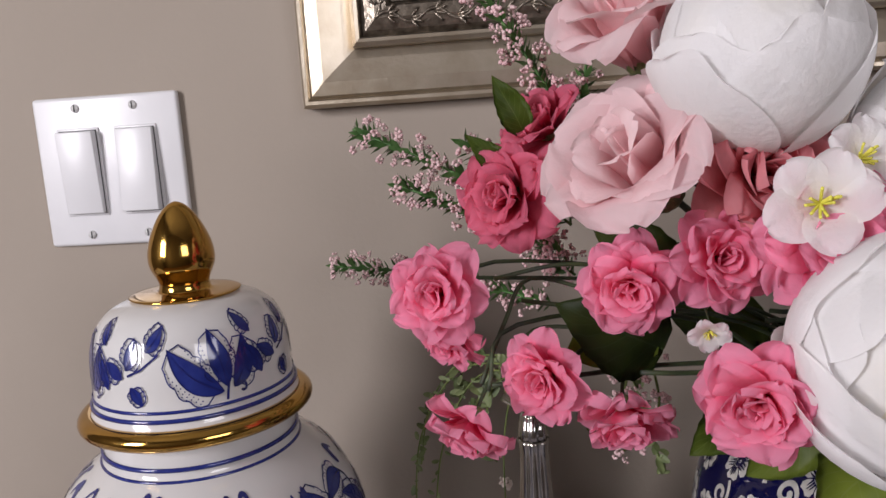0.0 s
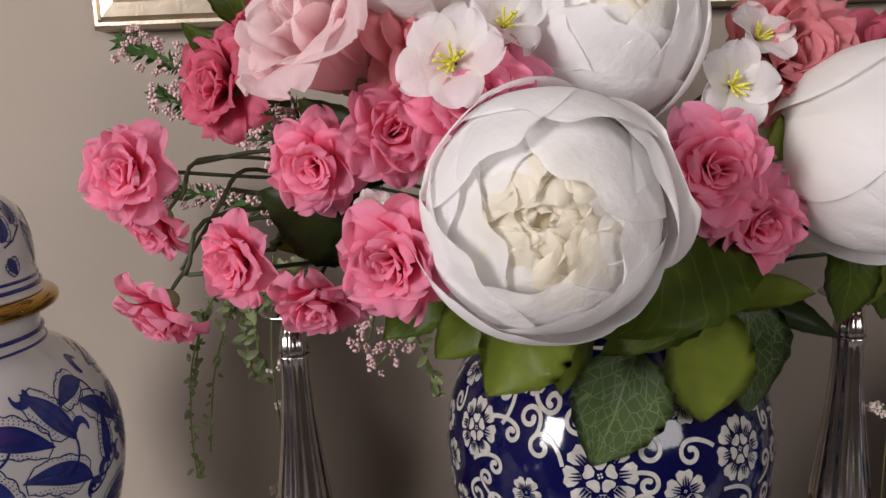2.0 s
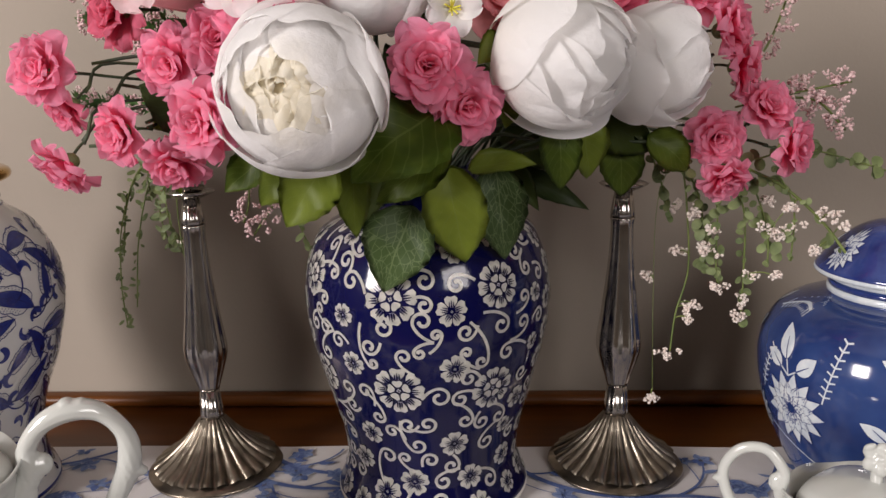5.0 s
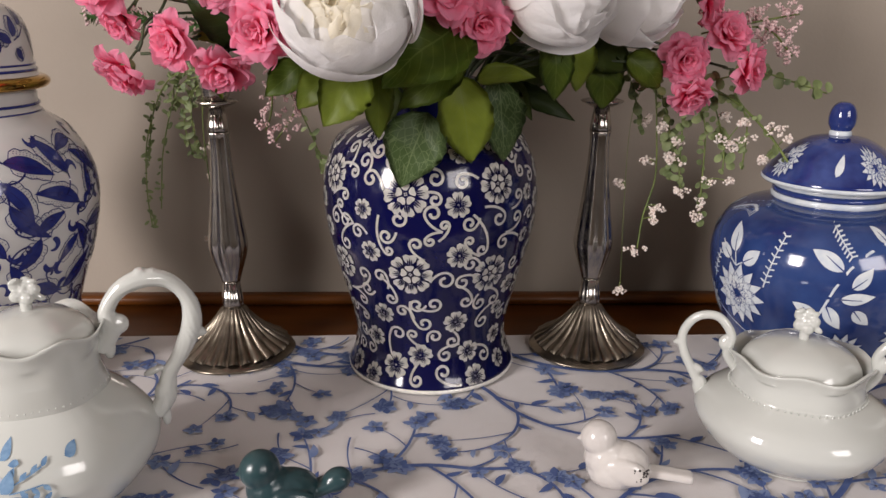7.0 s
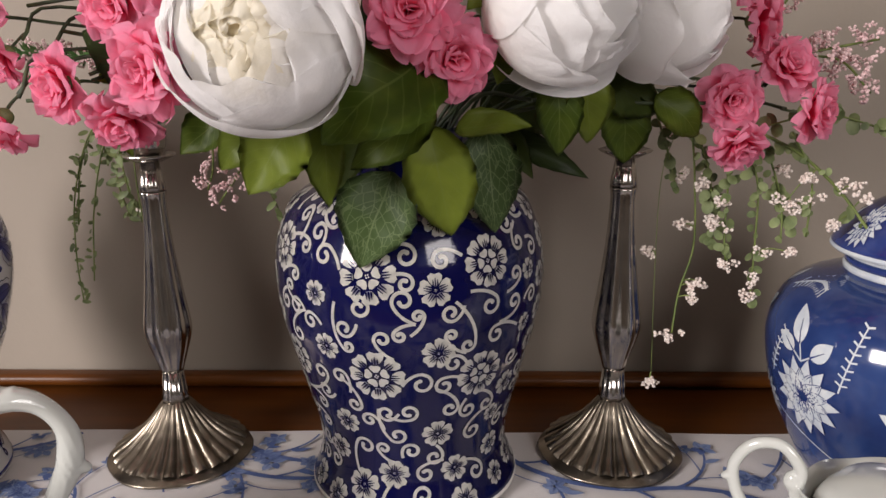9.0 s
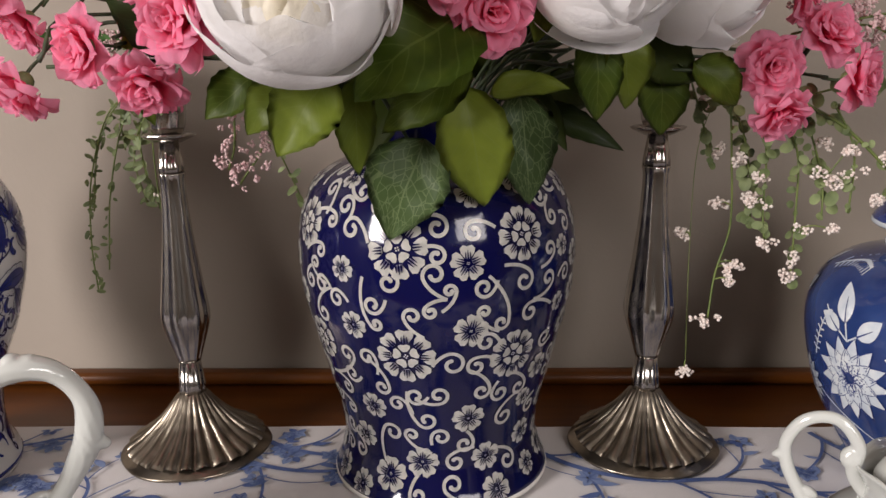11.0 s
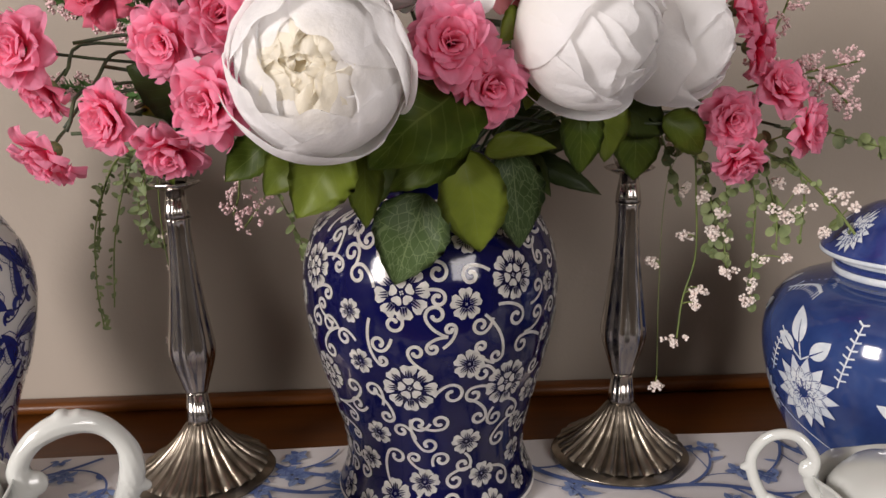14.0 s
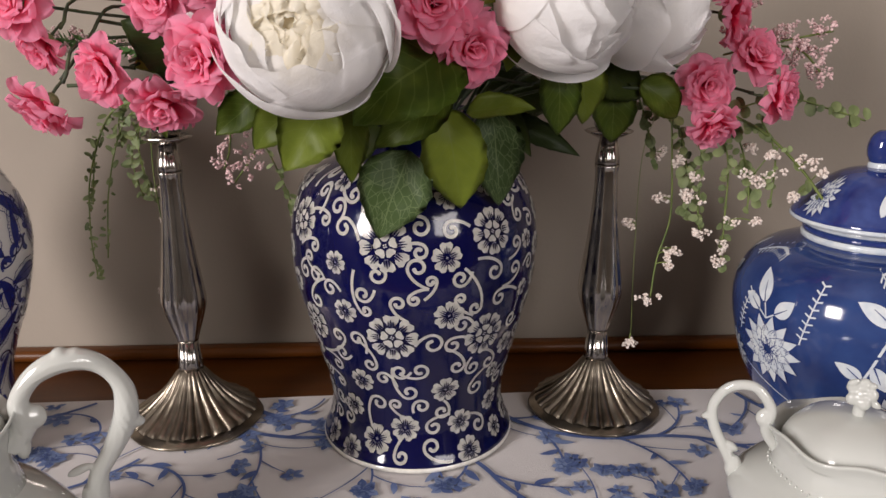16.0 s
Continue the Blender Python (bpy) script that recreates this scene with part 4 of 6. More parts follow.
def make_blue_jar():
    ob = thing("temple_jar", "marbled blue lidded jar with white leaves and chrysanthemums", "jar", m=pose(0.5554, 0.4098, TOP + 0.0022))
    pr = [(0.053, 0.0), (0.0545, 0.004), (0.060, 0.012), (0.070, 0.0285), (0.081, 0.0535), (0.0887, 0.080), (0.0915, 0.100), (0.0903, 0.115), (0.0865, 0.127), (0.079, 0.1385), (0.067, 0.1465),
          (0.054, 0.1505), (0.0465, 0.1525), (0.0455, 0.157), (0.0455, 0.166)]
    body = [tuple(p) for p in spline(pr, 4)]
    part("body", lathe([(0, 0.001)] + body + [(0.042, 0.166), (0.05, 0.12), (0, 0.02)], 96), M_BLUE, ob)
    part("neck_ring", lathe([(0.0462, 0.1535), (0.0475, 0.1545), (0.0475, 0.1575), (0.0462, 0.1585)], 80), M_MOTIF, ob, "white glazed ring round the neck")
    part("neck_ring", lathe([(0.0462, 0.1635), (0.0472, 0.1645), (0.0472, 0.1665), (0.0462, 0.167)], 80), M_MOTIF, ob)
    lp = [(0.0555, 0.1705), (0.0562, 0.1725), (0.0548, 0.1755), (0.050, 0.1815), (0.043, 0.1900), (0.0335, 0.1985), (0.0225, 0.2045), (0.011, 0.2070), (0.007, 0.2075)]
    lid = [tuple(p) for p in spline(lp, 4)]
    cap = part("lid", lathe([(0.044, 0.1675), (0.054, 0.1688)] + lid + [(0, 0.2078)], 96), M_BLUE_DARK, ob, "domed blue lid with white chrysanthemum")
    part("lid_rim", lathe([(0.047, 0.1672), (0.0556, 0.1682), (0.0572, 0.1698), (0.0568, 0.1716), (0.0545, 0.1722)], 96), M_MOTIF, cap, "white glazed lid rim")
    part("finial", lathe([tuple(p) for p in spline([(0.0075, 0.2066), (0.0072, 0.2095), (0.0078, 0.2112), (0.0102, 0.2160), (0.0106, 0.2230), (0.0085, 0.2300), (0.0045, 0.2338), (0.0, 0.2345)], 4)], 48), M_BLUE_DARK, ob, "round blue knob")
    part("finial_collar", lathe([(0.0078, 0.2066), (0.0088, 0.2075), (0.0086, 0.2102), (0.0076, 0.2112)], 48), M_MOTIF, ob, "white collar of the knob")
    sk, sk2 = Skin(body, 0.0004), Skin(body, 0.0007)
    white, line = bmesh.new(), bmesh.new()

    def chrys(s, s2, c, r, n=13, half=False):
        for ringk, (rr, off) in enumerate(((1.0, 0.0), (0.68, 0.5), (0.38, 0.2))):
            nn = n if ringk < 2 else 7
            for k in range(nn):
                a = (math.pi * (k + off) / nn - 0.35 if half else 2 * math.pi * (k + off) / nn)
                b = (c[0] + math.cos(a) * r * 0.12, c[1] + math.sin(a) * r * 0.12)
                mid, out = leaf_outline(b, a, r * rr * 0.9, r * 0.36 * (rr ** 0.4), 6)
                patch(white, s if ringk % 2 == 0 else s2, mid, out)
                ribbon(line, s2, out + out[:1], 0.0006)

    def fern(s, pts):
        ribbon(white, s, pts, 0.0010)
        for k in range(1, len(pts)):
            d = math.atan2(pts[k][1] - pts[k - 1][1], pts[k][0] - pts[k - 1][0])
            for sg in (-1, 1):
                ribbon(white, s, [pts[k], (pts[k][0] + math.cos(d + sg * 1.2) * 0.0042, pts[k][1] + math.sin(d + sg * 1.2) * 0.0042)], 0.0011)
    def single(base, tip, width):
        d = math.atan2(tip[1] - base[1], tip[0] - base[0])
        size = math.hypot(tip[0] - base[0], tip[1] - base[1])
        mid, out = leaf_outline(base, d, size, width, 9, 0.15)
        patch(white, sk, mid, out)
        ribbon(line, sk2, [(base[0] + (tip[0] - base[0]) * t, base[1] + (tip[1] - base[1]) * t) for t in (0.0, 0.3, 0.62)], lambda t: 0.0012 * (1 - 0.7 * t))

    def bough(a, b, n, sag):
        return [(a[0] + (b[0] - a[0]) * t, a[1] + (b[1] - a[1]) * t + sag * math.sin(math.pi * t)) for t in np.linspace(0, 1, n)]
    step = 2 * math.pi * sk.ref / 3
    for k in range(3):
        x = k * step
        chrys(sk, sk2, (x - 0.1135, 0.080), 0.027)
        for tip, w in (((-0.128, 0.139), 0.013), ((-0.140, 0.119), 0.010), ((-0.094, 0.119), 0.012)):
            ribbon(white, sk, [(x - 0.116, 0.104), (x - 0.116 + (tip[0] + 0.116) * 0.35, 0.104 + (tip[1] - 0.104) * 0.35)], 0.0011)
            single((x - 0.116 + (tip[0] + 0.116) * 0.3, 0.104 + (tip[1] - 0.104) * 0.3), (x + tip[0], tip[1]), w)
        fern(sk, bough((x - 0.088, 0.093), (x - 0.079, 0.136), 9, 0.0))
        ribbon(white, sk, [(x + p[0], p[1]) for p in ((-0.047, 0.072), (-0.042, 0.085), (-0.036, 0.103), (-0.027, 0.119), (-0.013, 0.131), (0.004, 0.138))], 0.0019)
        for a, b, w in (((-0.031, 0.117), (-0.053, 0.134), 0.012), ((-0.024, 0.104), (-0.008, 0.118), 0.011), ((-0.031, 0.095), (-0.006, 0.095), 0.010), ((-0.040, 0.088), (-0.030, 0.067), 0.011),
                        ((-0.020, 0.086), (-0.008, 0.072), 0.010), ((0.004, 0.138), (-0.004, 0.1485), 0.008), ((0.0, 0.120), (0.018, 0.128), 0.010), ((-0.046, 0.076), (-0.062, 0.090), 0.010)):
            single((x + a[0], a[1]), (x + b[0], b[1]), w)
        fern(sk, bough((x - 0.041, 0.1485), (x - 0.026, 0.128), 9, 0.0))
        fern(sk, bough((x + 0.022, 0.141), (x + 0.062, 0.146), 12, 0.004))
        fern(sk, bough((x + 0.045, 0.085), (x + 0.055, 0.118), 8, 0.0))
        chrys(sk, sk2, (x - 0.022, 0.045), 0.020)
        chrys(sk, sk2, (x + 0.028, 0.062), 0.018)
        ribbon(white, sk, bough((x - 0.150, 0.060), (x - 0.070, 0.030), 12, 0.0), 0.0010)
    ls, ls2 = Skin(lid, 0.0004), Skin(lid, 0.0007)
    for k in range(4):
        c = (0.008 + k * math.pi / 2 * ls.ref, 0.1885)
        chrys(ls, ls2, c, 0.0145, 15)
        mid, out = leaf_outline((c[0] - 0.036, 0.181), 1.2, 0.017, 0.007)
        patch(white, ls, mid, out)
    tagged(part("white_motif", white, M_MOTIF, ob, "white painted leaves and blossoms"), kind="stuff")
    tagged(part("motif_outline", line, M_BLUE_DARK, ob), kind="stuff")
    band(ob, 0.0462, 0.1605, 0.0028, M_BLUE_DARK)


make_blue_jar()


# ---- candlesticks ----
def make_candlestick():
    ob = thing("candlestick", "aged silver candlestick with fluted foot and faceted stem", "candlestick", "pair of candlesticks")

    def flute(a, r, z):
        k = min(1, max(0, (r - 0.008) / 0.02)) * (1 if z > 0.006 else 0.35)
        w = abs(math.sin(a * 13)) ** 0.7
        return r * (1 + 0.05 * k * (w - 0.5)), z + 0.0032 * k * (w - 0.6)
    fp = [tuple(p) for p in spline([(0.0075, 0.047), (0.0090, 0.0455), (0.0125, 0.0415), (0.0185, 0.033), (0.0265, 0.0235), (0.0365, 0.0150), (0.0455, 0.0095), (0.0485, 0.0070)], 5)]
    part("foot", lathe(fp, 208, flute), M_BRASSY, ob, "fluted shell foot, tarnished in the grooves")
    part("foot_flange", lathe([(0, 0.0005), (0.0530, 0.0005), (0.0536, 0.0014), (0.0530, 0.0026), (0.0485, 0.0042), (0.0455, 0.0085), (0.03, 0.012), (0, 0.014)], 96,
                              lambda a, r, z: (r * (1 + 0.012 * math.cos(a * 6) * (r > 0.04)), z)), M_BRASSY, ob)

    def eight(pairs, name, turn=0.0):
        """A lobed piece: eight shallow flutes with rounded arrises."""
        bm = lathe(pairs, 96, lambda a, r, z: (r * (0.93 + 0.085 * abs(math.cos(4 * a + turn)) ** 1.6), z))
        return part(name, bm, M_SILVER, ob)
    eight([(0, 0.044), (0.0098, 0.0445), (0.0098, 0.049), (0.0078, 0.0685), (0, 0.069)], "collar", 10)
    eight([(0, 0.0688)] + [tuple(p) for p in spline([(0.0080, 0.0690), (0.0105, 0.0775), (0.0160, 0.0950), (0.0174, 0.1035), (0.0168, 0.1120), (0.0140, 0.1330), (0.0105, 0.1640), (0.0088, 0.1880), (0.0086, 0.2000), (0.0096, 0.2050)], 3)] + [(0, 0.2052)], "stem", 10)
    eight([(0, 0.2050), (0.0092, 0.2055), (0.0092, 0.2090), (0.0066, 0.2255), (0, 0.2258)], "neck", 10)
    part("drip_pan", lathe([(0, 0.2255), (0.0085, 0.2258), (0.0165, 0.2295), (0.0182, 0.2312), (0.0165, 0.2320), (0.0095, 0.2300), (0, 0.2298)], 48, lambda a, r, z: (r * (1 + 0.03 * math.cos(8 * a) * (r > 0.012)), z)), M_SILVER, ob)
    part("candle_cup", lathe([(0, 0.2300), (0.0088, 0.2305), (0.0112, 0.2360), (0.0125, 0.2460), (0.0138, 0.2520), (0.0128, 0.2525), (0.0108, 0.2430), (0.0, 0.2400)], 48,
                             lambda a, r, z: (r * (1 + 0.05 * abs(math.sin(6 * a)) * (0.232 < z < 0.25)), z)), M_SILVER, ob)
    return ob


stick = make_candlestick()
stick.matrix_basis = pose(0.0355, 0.462, TOP + 0.0022, 0, 0, 8)
copy_thing(stick, pose(0.3648, 0.4550, TOP + 0.0022, 0, 0.3, -14))


# ---- china ----
def handle_tube(bm, pts, r, segs=10):
    return tube(pts, r, segs, bm, 6)


def lobes(n, amt, z0):
    return lambda a, r, z: (r * (1 + amt * math.cos(n * a)), z)


def flower_knob(bm, z, s):
    for k in range(5):
        a = 2 * math.pi * k / 5
        blob(bm, (math.cos(a) * s * 0.55, math.sin(a) * s * 0.25, z + s * 0.9 + math.sin(a) * s * 0.55), (s * 0.42, s * 0.30, s * 0.42))
    blob(bm, (0, 0, z + s * 0.9), (s * 0.35, s * 0.35, s * 0.35))
    blob(bm, (s * 0.75, 0, z + s * 0.35), (s * 0.5, s * 0.2, s * 0.25), pose(0, 0, 0, 0, 30, 0))
    blob(bm, (-s * 0.5, 0, z + s * 1.6), (s * 0.4, s * 0.2, s * 0.2), pose(0, 0, 0, 0, -30, 0))
    blob(bm, (s * 0.55, 0, z + s * 1.5), (s * 0.3, s * 0.2, s * 0.2))
    tube([(0, 0, z - s * 0.6), (0, 0, z + s * 0.6)], s * 0.36, 10, bm, 2)


def melted(ob, voxel=0.0009, smooth=4):
    r = ob.modifiers.new("remesh", "REMESH")
    r.mode, r.voxel_size, r.use_smooth_shade = "VOXEL", voxel, True
    s = ob.modifiers.new("smooth", "SMOOTH")
    s.factor, s.iterations = 0.5, smooth


def make_sugar():
    ob = thing("sugar_bowl", "white china lidded sugar bowl with two scroll handles", "sugar bowl", m=pose(0.4660, 0.2630, TOP + 0.0022, 0, 0, -25))
    pr = [(0.034, 0.0), (0.0352, 0.002), (0.042, 0.006), (0.056, 0.0165), (0.0635, 0.028), (0.0645, 0.036), (0.060, 0.044), (0.0495, 0.051), (0.0425, 0.0545), (0.0415, 0.0585), (0.0405, 0.066), (0.042, 0.072), (0.0455, 0.0785)]
    body = [tuple(p) for p in spline(pr, 4)]

    def wob(a, r, z):
        k = min(1, z / 0.06)
        return r * (1 + 0.022 * math.cos(6 * a) * k + 0.015 * math.cos(2 * a)), z + (0.0016 * math.cos(6 * a + math.pi) if z > 0.07 else 0)
    part("bowl", lathe([(0, 0.001)] + body + [(0.0445, 0.0795), (0.0395, 0.0722), (0.038, 0.062), (0.05, 0.04), (0, 0.01)], 96, wob), M_CHINA, ob)
    beads = bmesh.new()
    for k in range(64):
        a = 2 * math.pi * k / 64
        rr, _ = wob(a, 0.0432, 0.054)
        blob(beads, (rr * math.cos(a), rr * math.sin(a), 0.0545), (0.0007, 0.0007, 0.0011), None, 6, 4)
    tagged(part("beaded_ring", beads, M_CHINA, ob), kind="stuff")
    lid = part("lid", lathe([(0, 0.066), (0.037, 0.067)] + [tuple(p) for p in spline([(0.0385, 0.069), (0.0375, 0.0745), (0.0325, 0.082), (0.0235, 0.0875), (0.012, 0.0905), (0.0, 0.0915)], 4)], 72,
                            lambda a, r, z: (r * (1 + 0.022 * math.cos(6 * a)), z)), M_CHINA, ob, "domed china lid")
    bm = bmesh.new()
    flower_knob(bm, 0.0955, 0.0095)
    melted(part("lid_knob", bm, M_CHINA, lid, "white moulded flower knob"), 0.0007, 3)
    for s in (-1, 1):
        bm = bmesh.new()
        handle_tube(bm, [(s * 0.0395, 0, 0.060), (s * 0.0475, 0, 0.072), (s * 0.046, 0, 0.086), (s * 0.056, 0, 0.0985), (s * 0.070, 0, 0.0965), (s * 0.0785, 0, 0.084), (s * 0.0775, 0, 0.070), (s * 0.070, 0, 0.055), (s * 0.0615, 0, 0.040)], lambda t: 0.0040 - 0.0008 * math.sin(math.pi * t))
        blob(bm, (s * 0.0490, 0, 0.0795), (0.0055, 0.0042, 0.0062))
        blob(bm, (s * 0.0805, 0, 0.076), (0.0052, 0.003, 0.0026), pose(0, 0, 0, 0, 25 * s))
        blob(bm, (s * 0.0660, 0, 0.057), (0.0050, 0.0028, 0.0026), pose(0, 0, 0, 0, -30 * s))
        blob(bm, (s * 0.0635, 0, 0.043), (0.0055, 0.0050, 0.0085))
        melted(part("handle", bm, M_CHINA, ob), 0.0008, 3)


make_sugar()


def make_teapot():
    ob = thing("teapot", "white china lidded pot with moulded handle and blue flowers", "teapot", m=pose(-0.0365, 0.240, TOP + 0.0022, 0, 0, 18) @ Matrix.Diagonal((1, 1, 0.91, 1)))
    pr = [(0.034, 0.0), (0.0355, 0.002), (0.042, 0.006), (0.054, 0.0165), (0.0635, 0.031), (0.0668, 0.044), (0.0640, 0.058), (0.054, 0.073), (0.0435, 0.083), (0.0385, 0.0885), (0.0365, 0.097), (0.0362, 0.108), (0.0385, 0.121), (0.0425, 0.131)]
    body = [tuple(p) for p in spline(pr, 4)]

    def wob(a, r, z):
        k = min(1, z / 0.05)
        return r * (1 + 0.018 * math.cos(6 * a) * k), z + (0.003 * math.cos(6 * a) if z > 0.115 else 0)
    part("pot", lathe([(0, 0.001)] + body + [(0.0415, 0.1318), (0.0365, 0.121), (0.034, 0.11), (0.05, 0.05), (0, 0.01)], 96, wob), M_CHINA, ob)
    beads = bmesh.new()
    for k in range(60):
        a = 2 * math.pi * k / 60
        rr, _ = wob(a, 0.0392, 0.0885)
        blob(beads, (rr * math.cos(a), rr * math.sin(a), 0.0885), (0.0008, 0.0008, 0.0014), None, 6, 4)
    tagged(part("beaded_ring", beads, M_CHINA, ob), kind="stuff")
    lid = part("lid", lathe([(0, 0.116), (0.034, 0.117)] + [tuple(p) for p in spline([(0.0355, 0.1195), (0.0345, 0.127), (0.030, 0.1345), (0.022, 0.140), (0.012, 0.1435), (0.0, 0.1448)], 4)], 72,
                            lambda a, r, z: (r * (1 + 0.022 * math.cos(6 * a)), z)), M_CHINA, ob, "domed china lid")
    bm = bmesh.new()
    flower_knob(bm, 0.1490, 0.0098)
    melted(part("lid_knob", bm, M_CHINA, lid, "white moulded flower knob"), 0.0007, 3)
    bm = bmesh.new()
    handle_tube(bm, [(0.037, 0, 0.108), (0.045, 0, 0.123), (0.044, 0, 0.137), (0.053, 0, 0.151), (0.068, 0, 0.1575), (0.083, 0, 0.153), (0.0935, 0, 0.137), (0.0935, 0, 0.117), (0.0855, 0, 0.098), (0.0765, 0, 0.082), (0.0735, 0, 0.066), (0.066, 0, 0.052)],
                lambda t: 0.0060 + 0.0009 * math.sin(22 * t))
    blob(bm, (0.0495, 0, 0.126), (0.0070, 0.0055, 0.0075))
    blob(bm, (0.0425, 0, 0.112), (0.0045, 0.0055, 0.0115))
    for x, z in ((0.060, 0.158), (0.066, 0.1625), (0.073, 0.161), (0.079, 0.158), (0.087, 0.151)):
        blob(bm, (x, 0, z), (0.0042, 0.0050, 0.0032))
    blob(bm, (0.0985, 0, 0.112), (0.0048, 0.0036, 0.0036), pose(0, 0, 0, 0, 20))
    blob(bm, (0.0670, 0, 0.0865), (0.0072, 0.0030, 0.0026), pose(0, 0, 0, 0, -20))
    blob(bm, (0.0730, 0, 0.067), (0.0075, 0.0068, 0.0110))
    blob(bm, (0.0720, 0, 0.050), (0.0035, 0.0035, 0.0090))
    melted(part("handle", bm, M_CHINA, ob, "moulded scroll handle with flowers in relief"), 0.0009, 3)
    sk = Skin(body, 0.0006)
    blue, pale = bmesh.new(), bmesh.new()
    rnd = random.Random(8)
    for k in range(90):
        x, y = rnd.gauss(-0.026, 0.015), rnd.gauss(0.036, 0.013)
        if not 0.012 < y < 0.07:
            continue
        a, s = rnd.uniform(0, 6.28), rnd.uniform(0.006, 0.014)
        mid, out = leaf_outline((x, y), a, s, s * 0.6, 6, 0.4)
        patch(blue if rnd.random() < 0.72 else pale, Skin(body, 0.0004 + 0.00001 * k), mid, out)
    for k in range(3):
        pts = [(-0.014 + 0.018 * t, 0.047 + 0.004 * k + 0.006 * t * (k - 0.5)) for t in np.linspace(0, 1, 7)]
        ribbon(blue, sk, pts, 0.0009)
        for p in pts[2::2]:
            mid, out = leaf_outline(p, 0.9 * (-1) ** k, 0.006, 0.003)
            patch(blue, sk, mid, out)
    tagged(part("flower_transfer", blue, M_CHINA_BLUE, ob, "blue printed flowers"), kind="stuff")
    tagged(part("flower_wash", pale, M_INK_PALE, ob), kind="stuff")


make_teapot()


def make_bird(name, label, material, m, white):
    bm = bmesh.new()
    blob(bm, (0, 0, 0.0195), (0.024, 0.0175, 0.0190), pose(0, 0, 0, 0, -14), 16, 12)
    blob(bm, (-0.008, 0, 0.0255), (0.0175, 0.0155, 0.0165), None, 16, 12)
    blob(bm, (-0.0150, 0, 0.0415), (0.0138, 0.0130, 0.0138), None, 16, 12)
    blob(bm, (-0.0284, 0, 0.0400), (0.0034, 0.0020, 0.0018), pose(0, 0, 0, 0, -10), 8, 6)
    if white:
        tail = box(-0.02, -0.0062, -0.0035, 0.026, 0.0062, 0.0035, 0.002)
        tm = pose(0.030, 0, 0.0165, 0, 6)
    else:
        tail = box(-0.02, -0.008, -0.0042, 0.022, 0.008, 0.0042, 0.003)
        tm = pose(0.022, 0, 0.0225, 0, -20)
    bmesh.ops.transform(tail, matrix=tm, verts=tail.verts[:])
    me = bpy.data.meshes.new("tmp")
    tail.to_mesh(me)
    tail.free()
    bm.from_mesh(me)
    bpy.data.meshes.remove(me)
    if not white:
        blob(bm, (0.035, 0, 0.0275), (0.011, 0.0085, 0.0085), pose(0, 0, 0, 0, -25), 12, 8)
    for s in (-1, 1):
        blob(bm, (0.006, s * 0.0135, 0.0215), (0.0175, 0.0055, 0.0105), pose(0, 0, 0, 0, 14, 0), 14, 10)
    ob = new(name, mesh_from(bm, material, True, name))
    ob.matrix_basis = m
    tagged(ob, label, "bird figurine")
    melted(ob, 0.0010, 6)
    return ob


wb = make_bird("bird_figurine", "white pearl glazed ceramic bird with black-speckled wing", M_PEARL, pose(0.333, 0.231, TOP + 0.0018, 0, 0, -12) @ Matrix.Scale(0.88, 4), True)
make_bird("bird_figurine", "dark teal glazed ceramic bird with raised tail", M_TEAL, pose(0.117, 0.207, TOP + 0.0018, 0, 0, 8) @ Matrix.Scale(0.92, 4), False)
spots = bmesh.new()
rr_ = random.Random(2)
for k in range(16):
    u, v = rr_.uniform(0.009, 0.021), rr_.uniform(0.0165, 0.0275)
    blob(spots, (u, -0.0178 + (u - 0.012) ** 2 * 18 + (v - 0.021) ** 2 * 20, v), (rr_.uniform(0.0007, 0.0013), 0.0009, rr_.uniform(0.0006, 0.0010)), pose(0, 0, 0, 0, rr_.uniform(-60, 60)), 6, 4)
tagged(part("wing_speckle", spots, M_SPOT, wb), kind="stuff")


# ---- flowers ----
CORE = Vector((0.225, 0.43, 1.17))


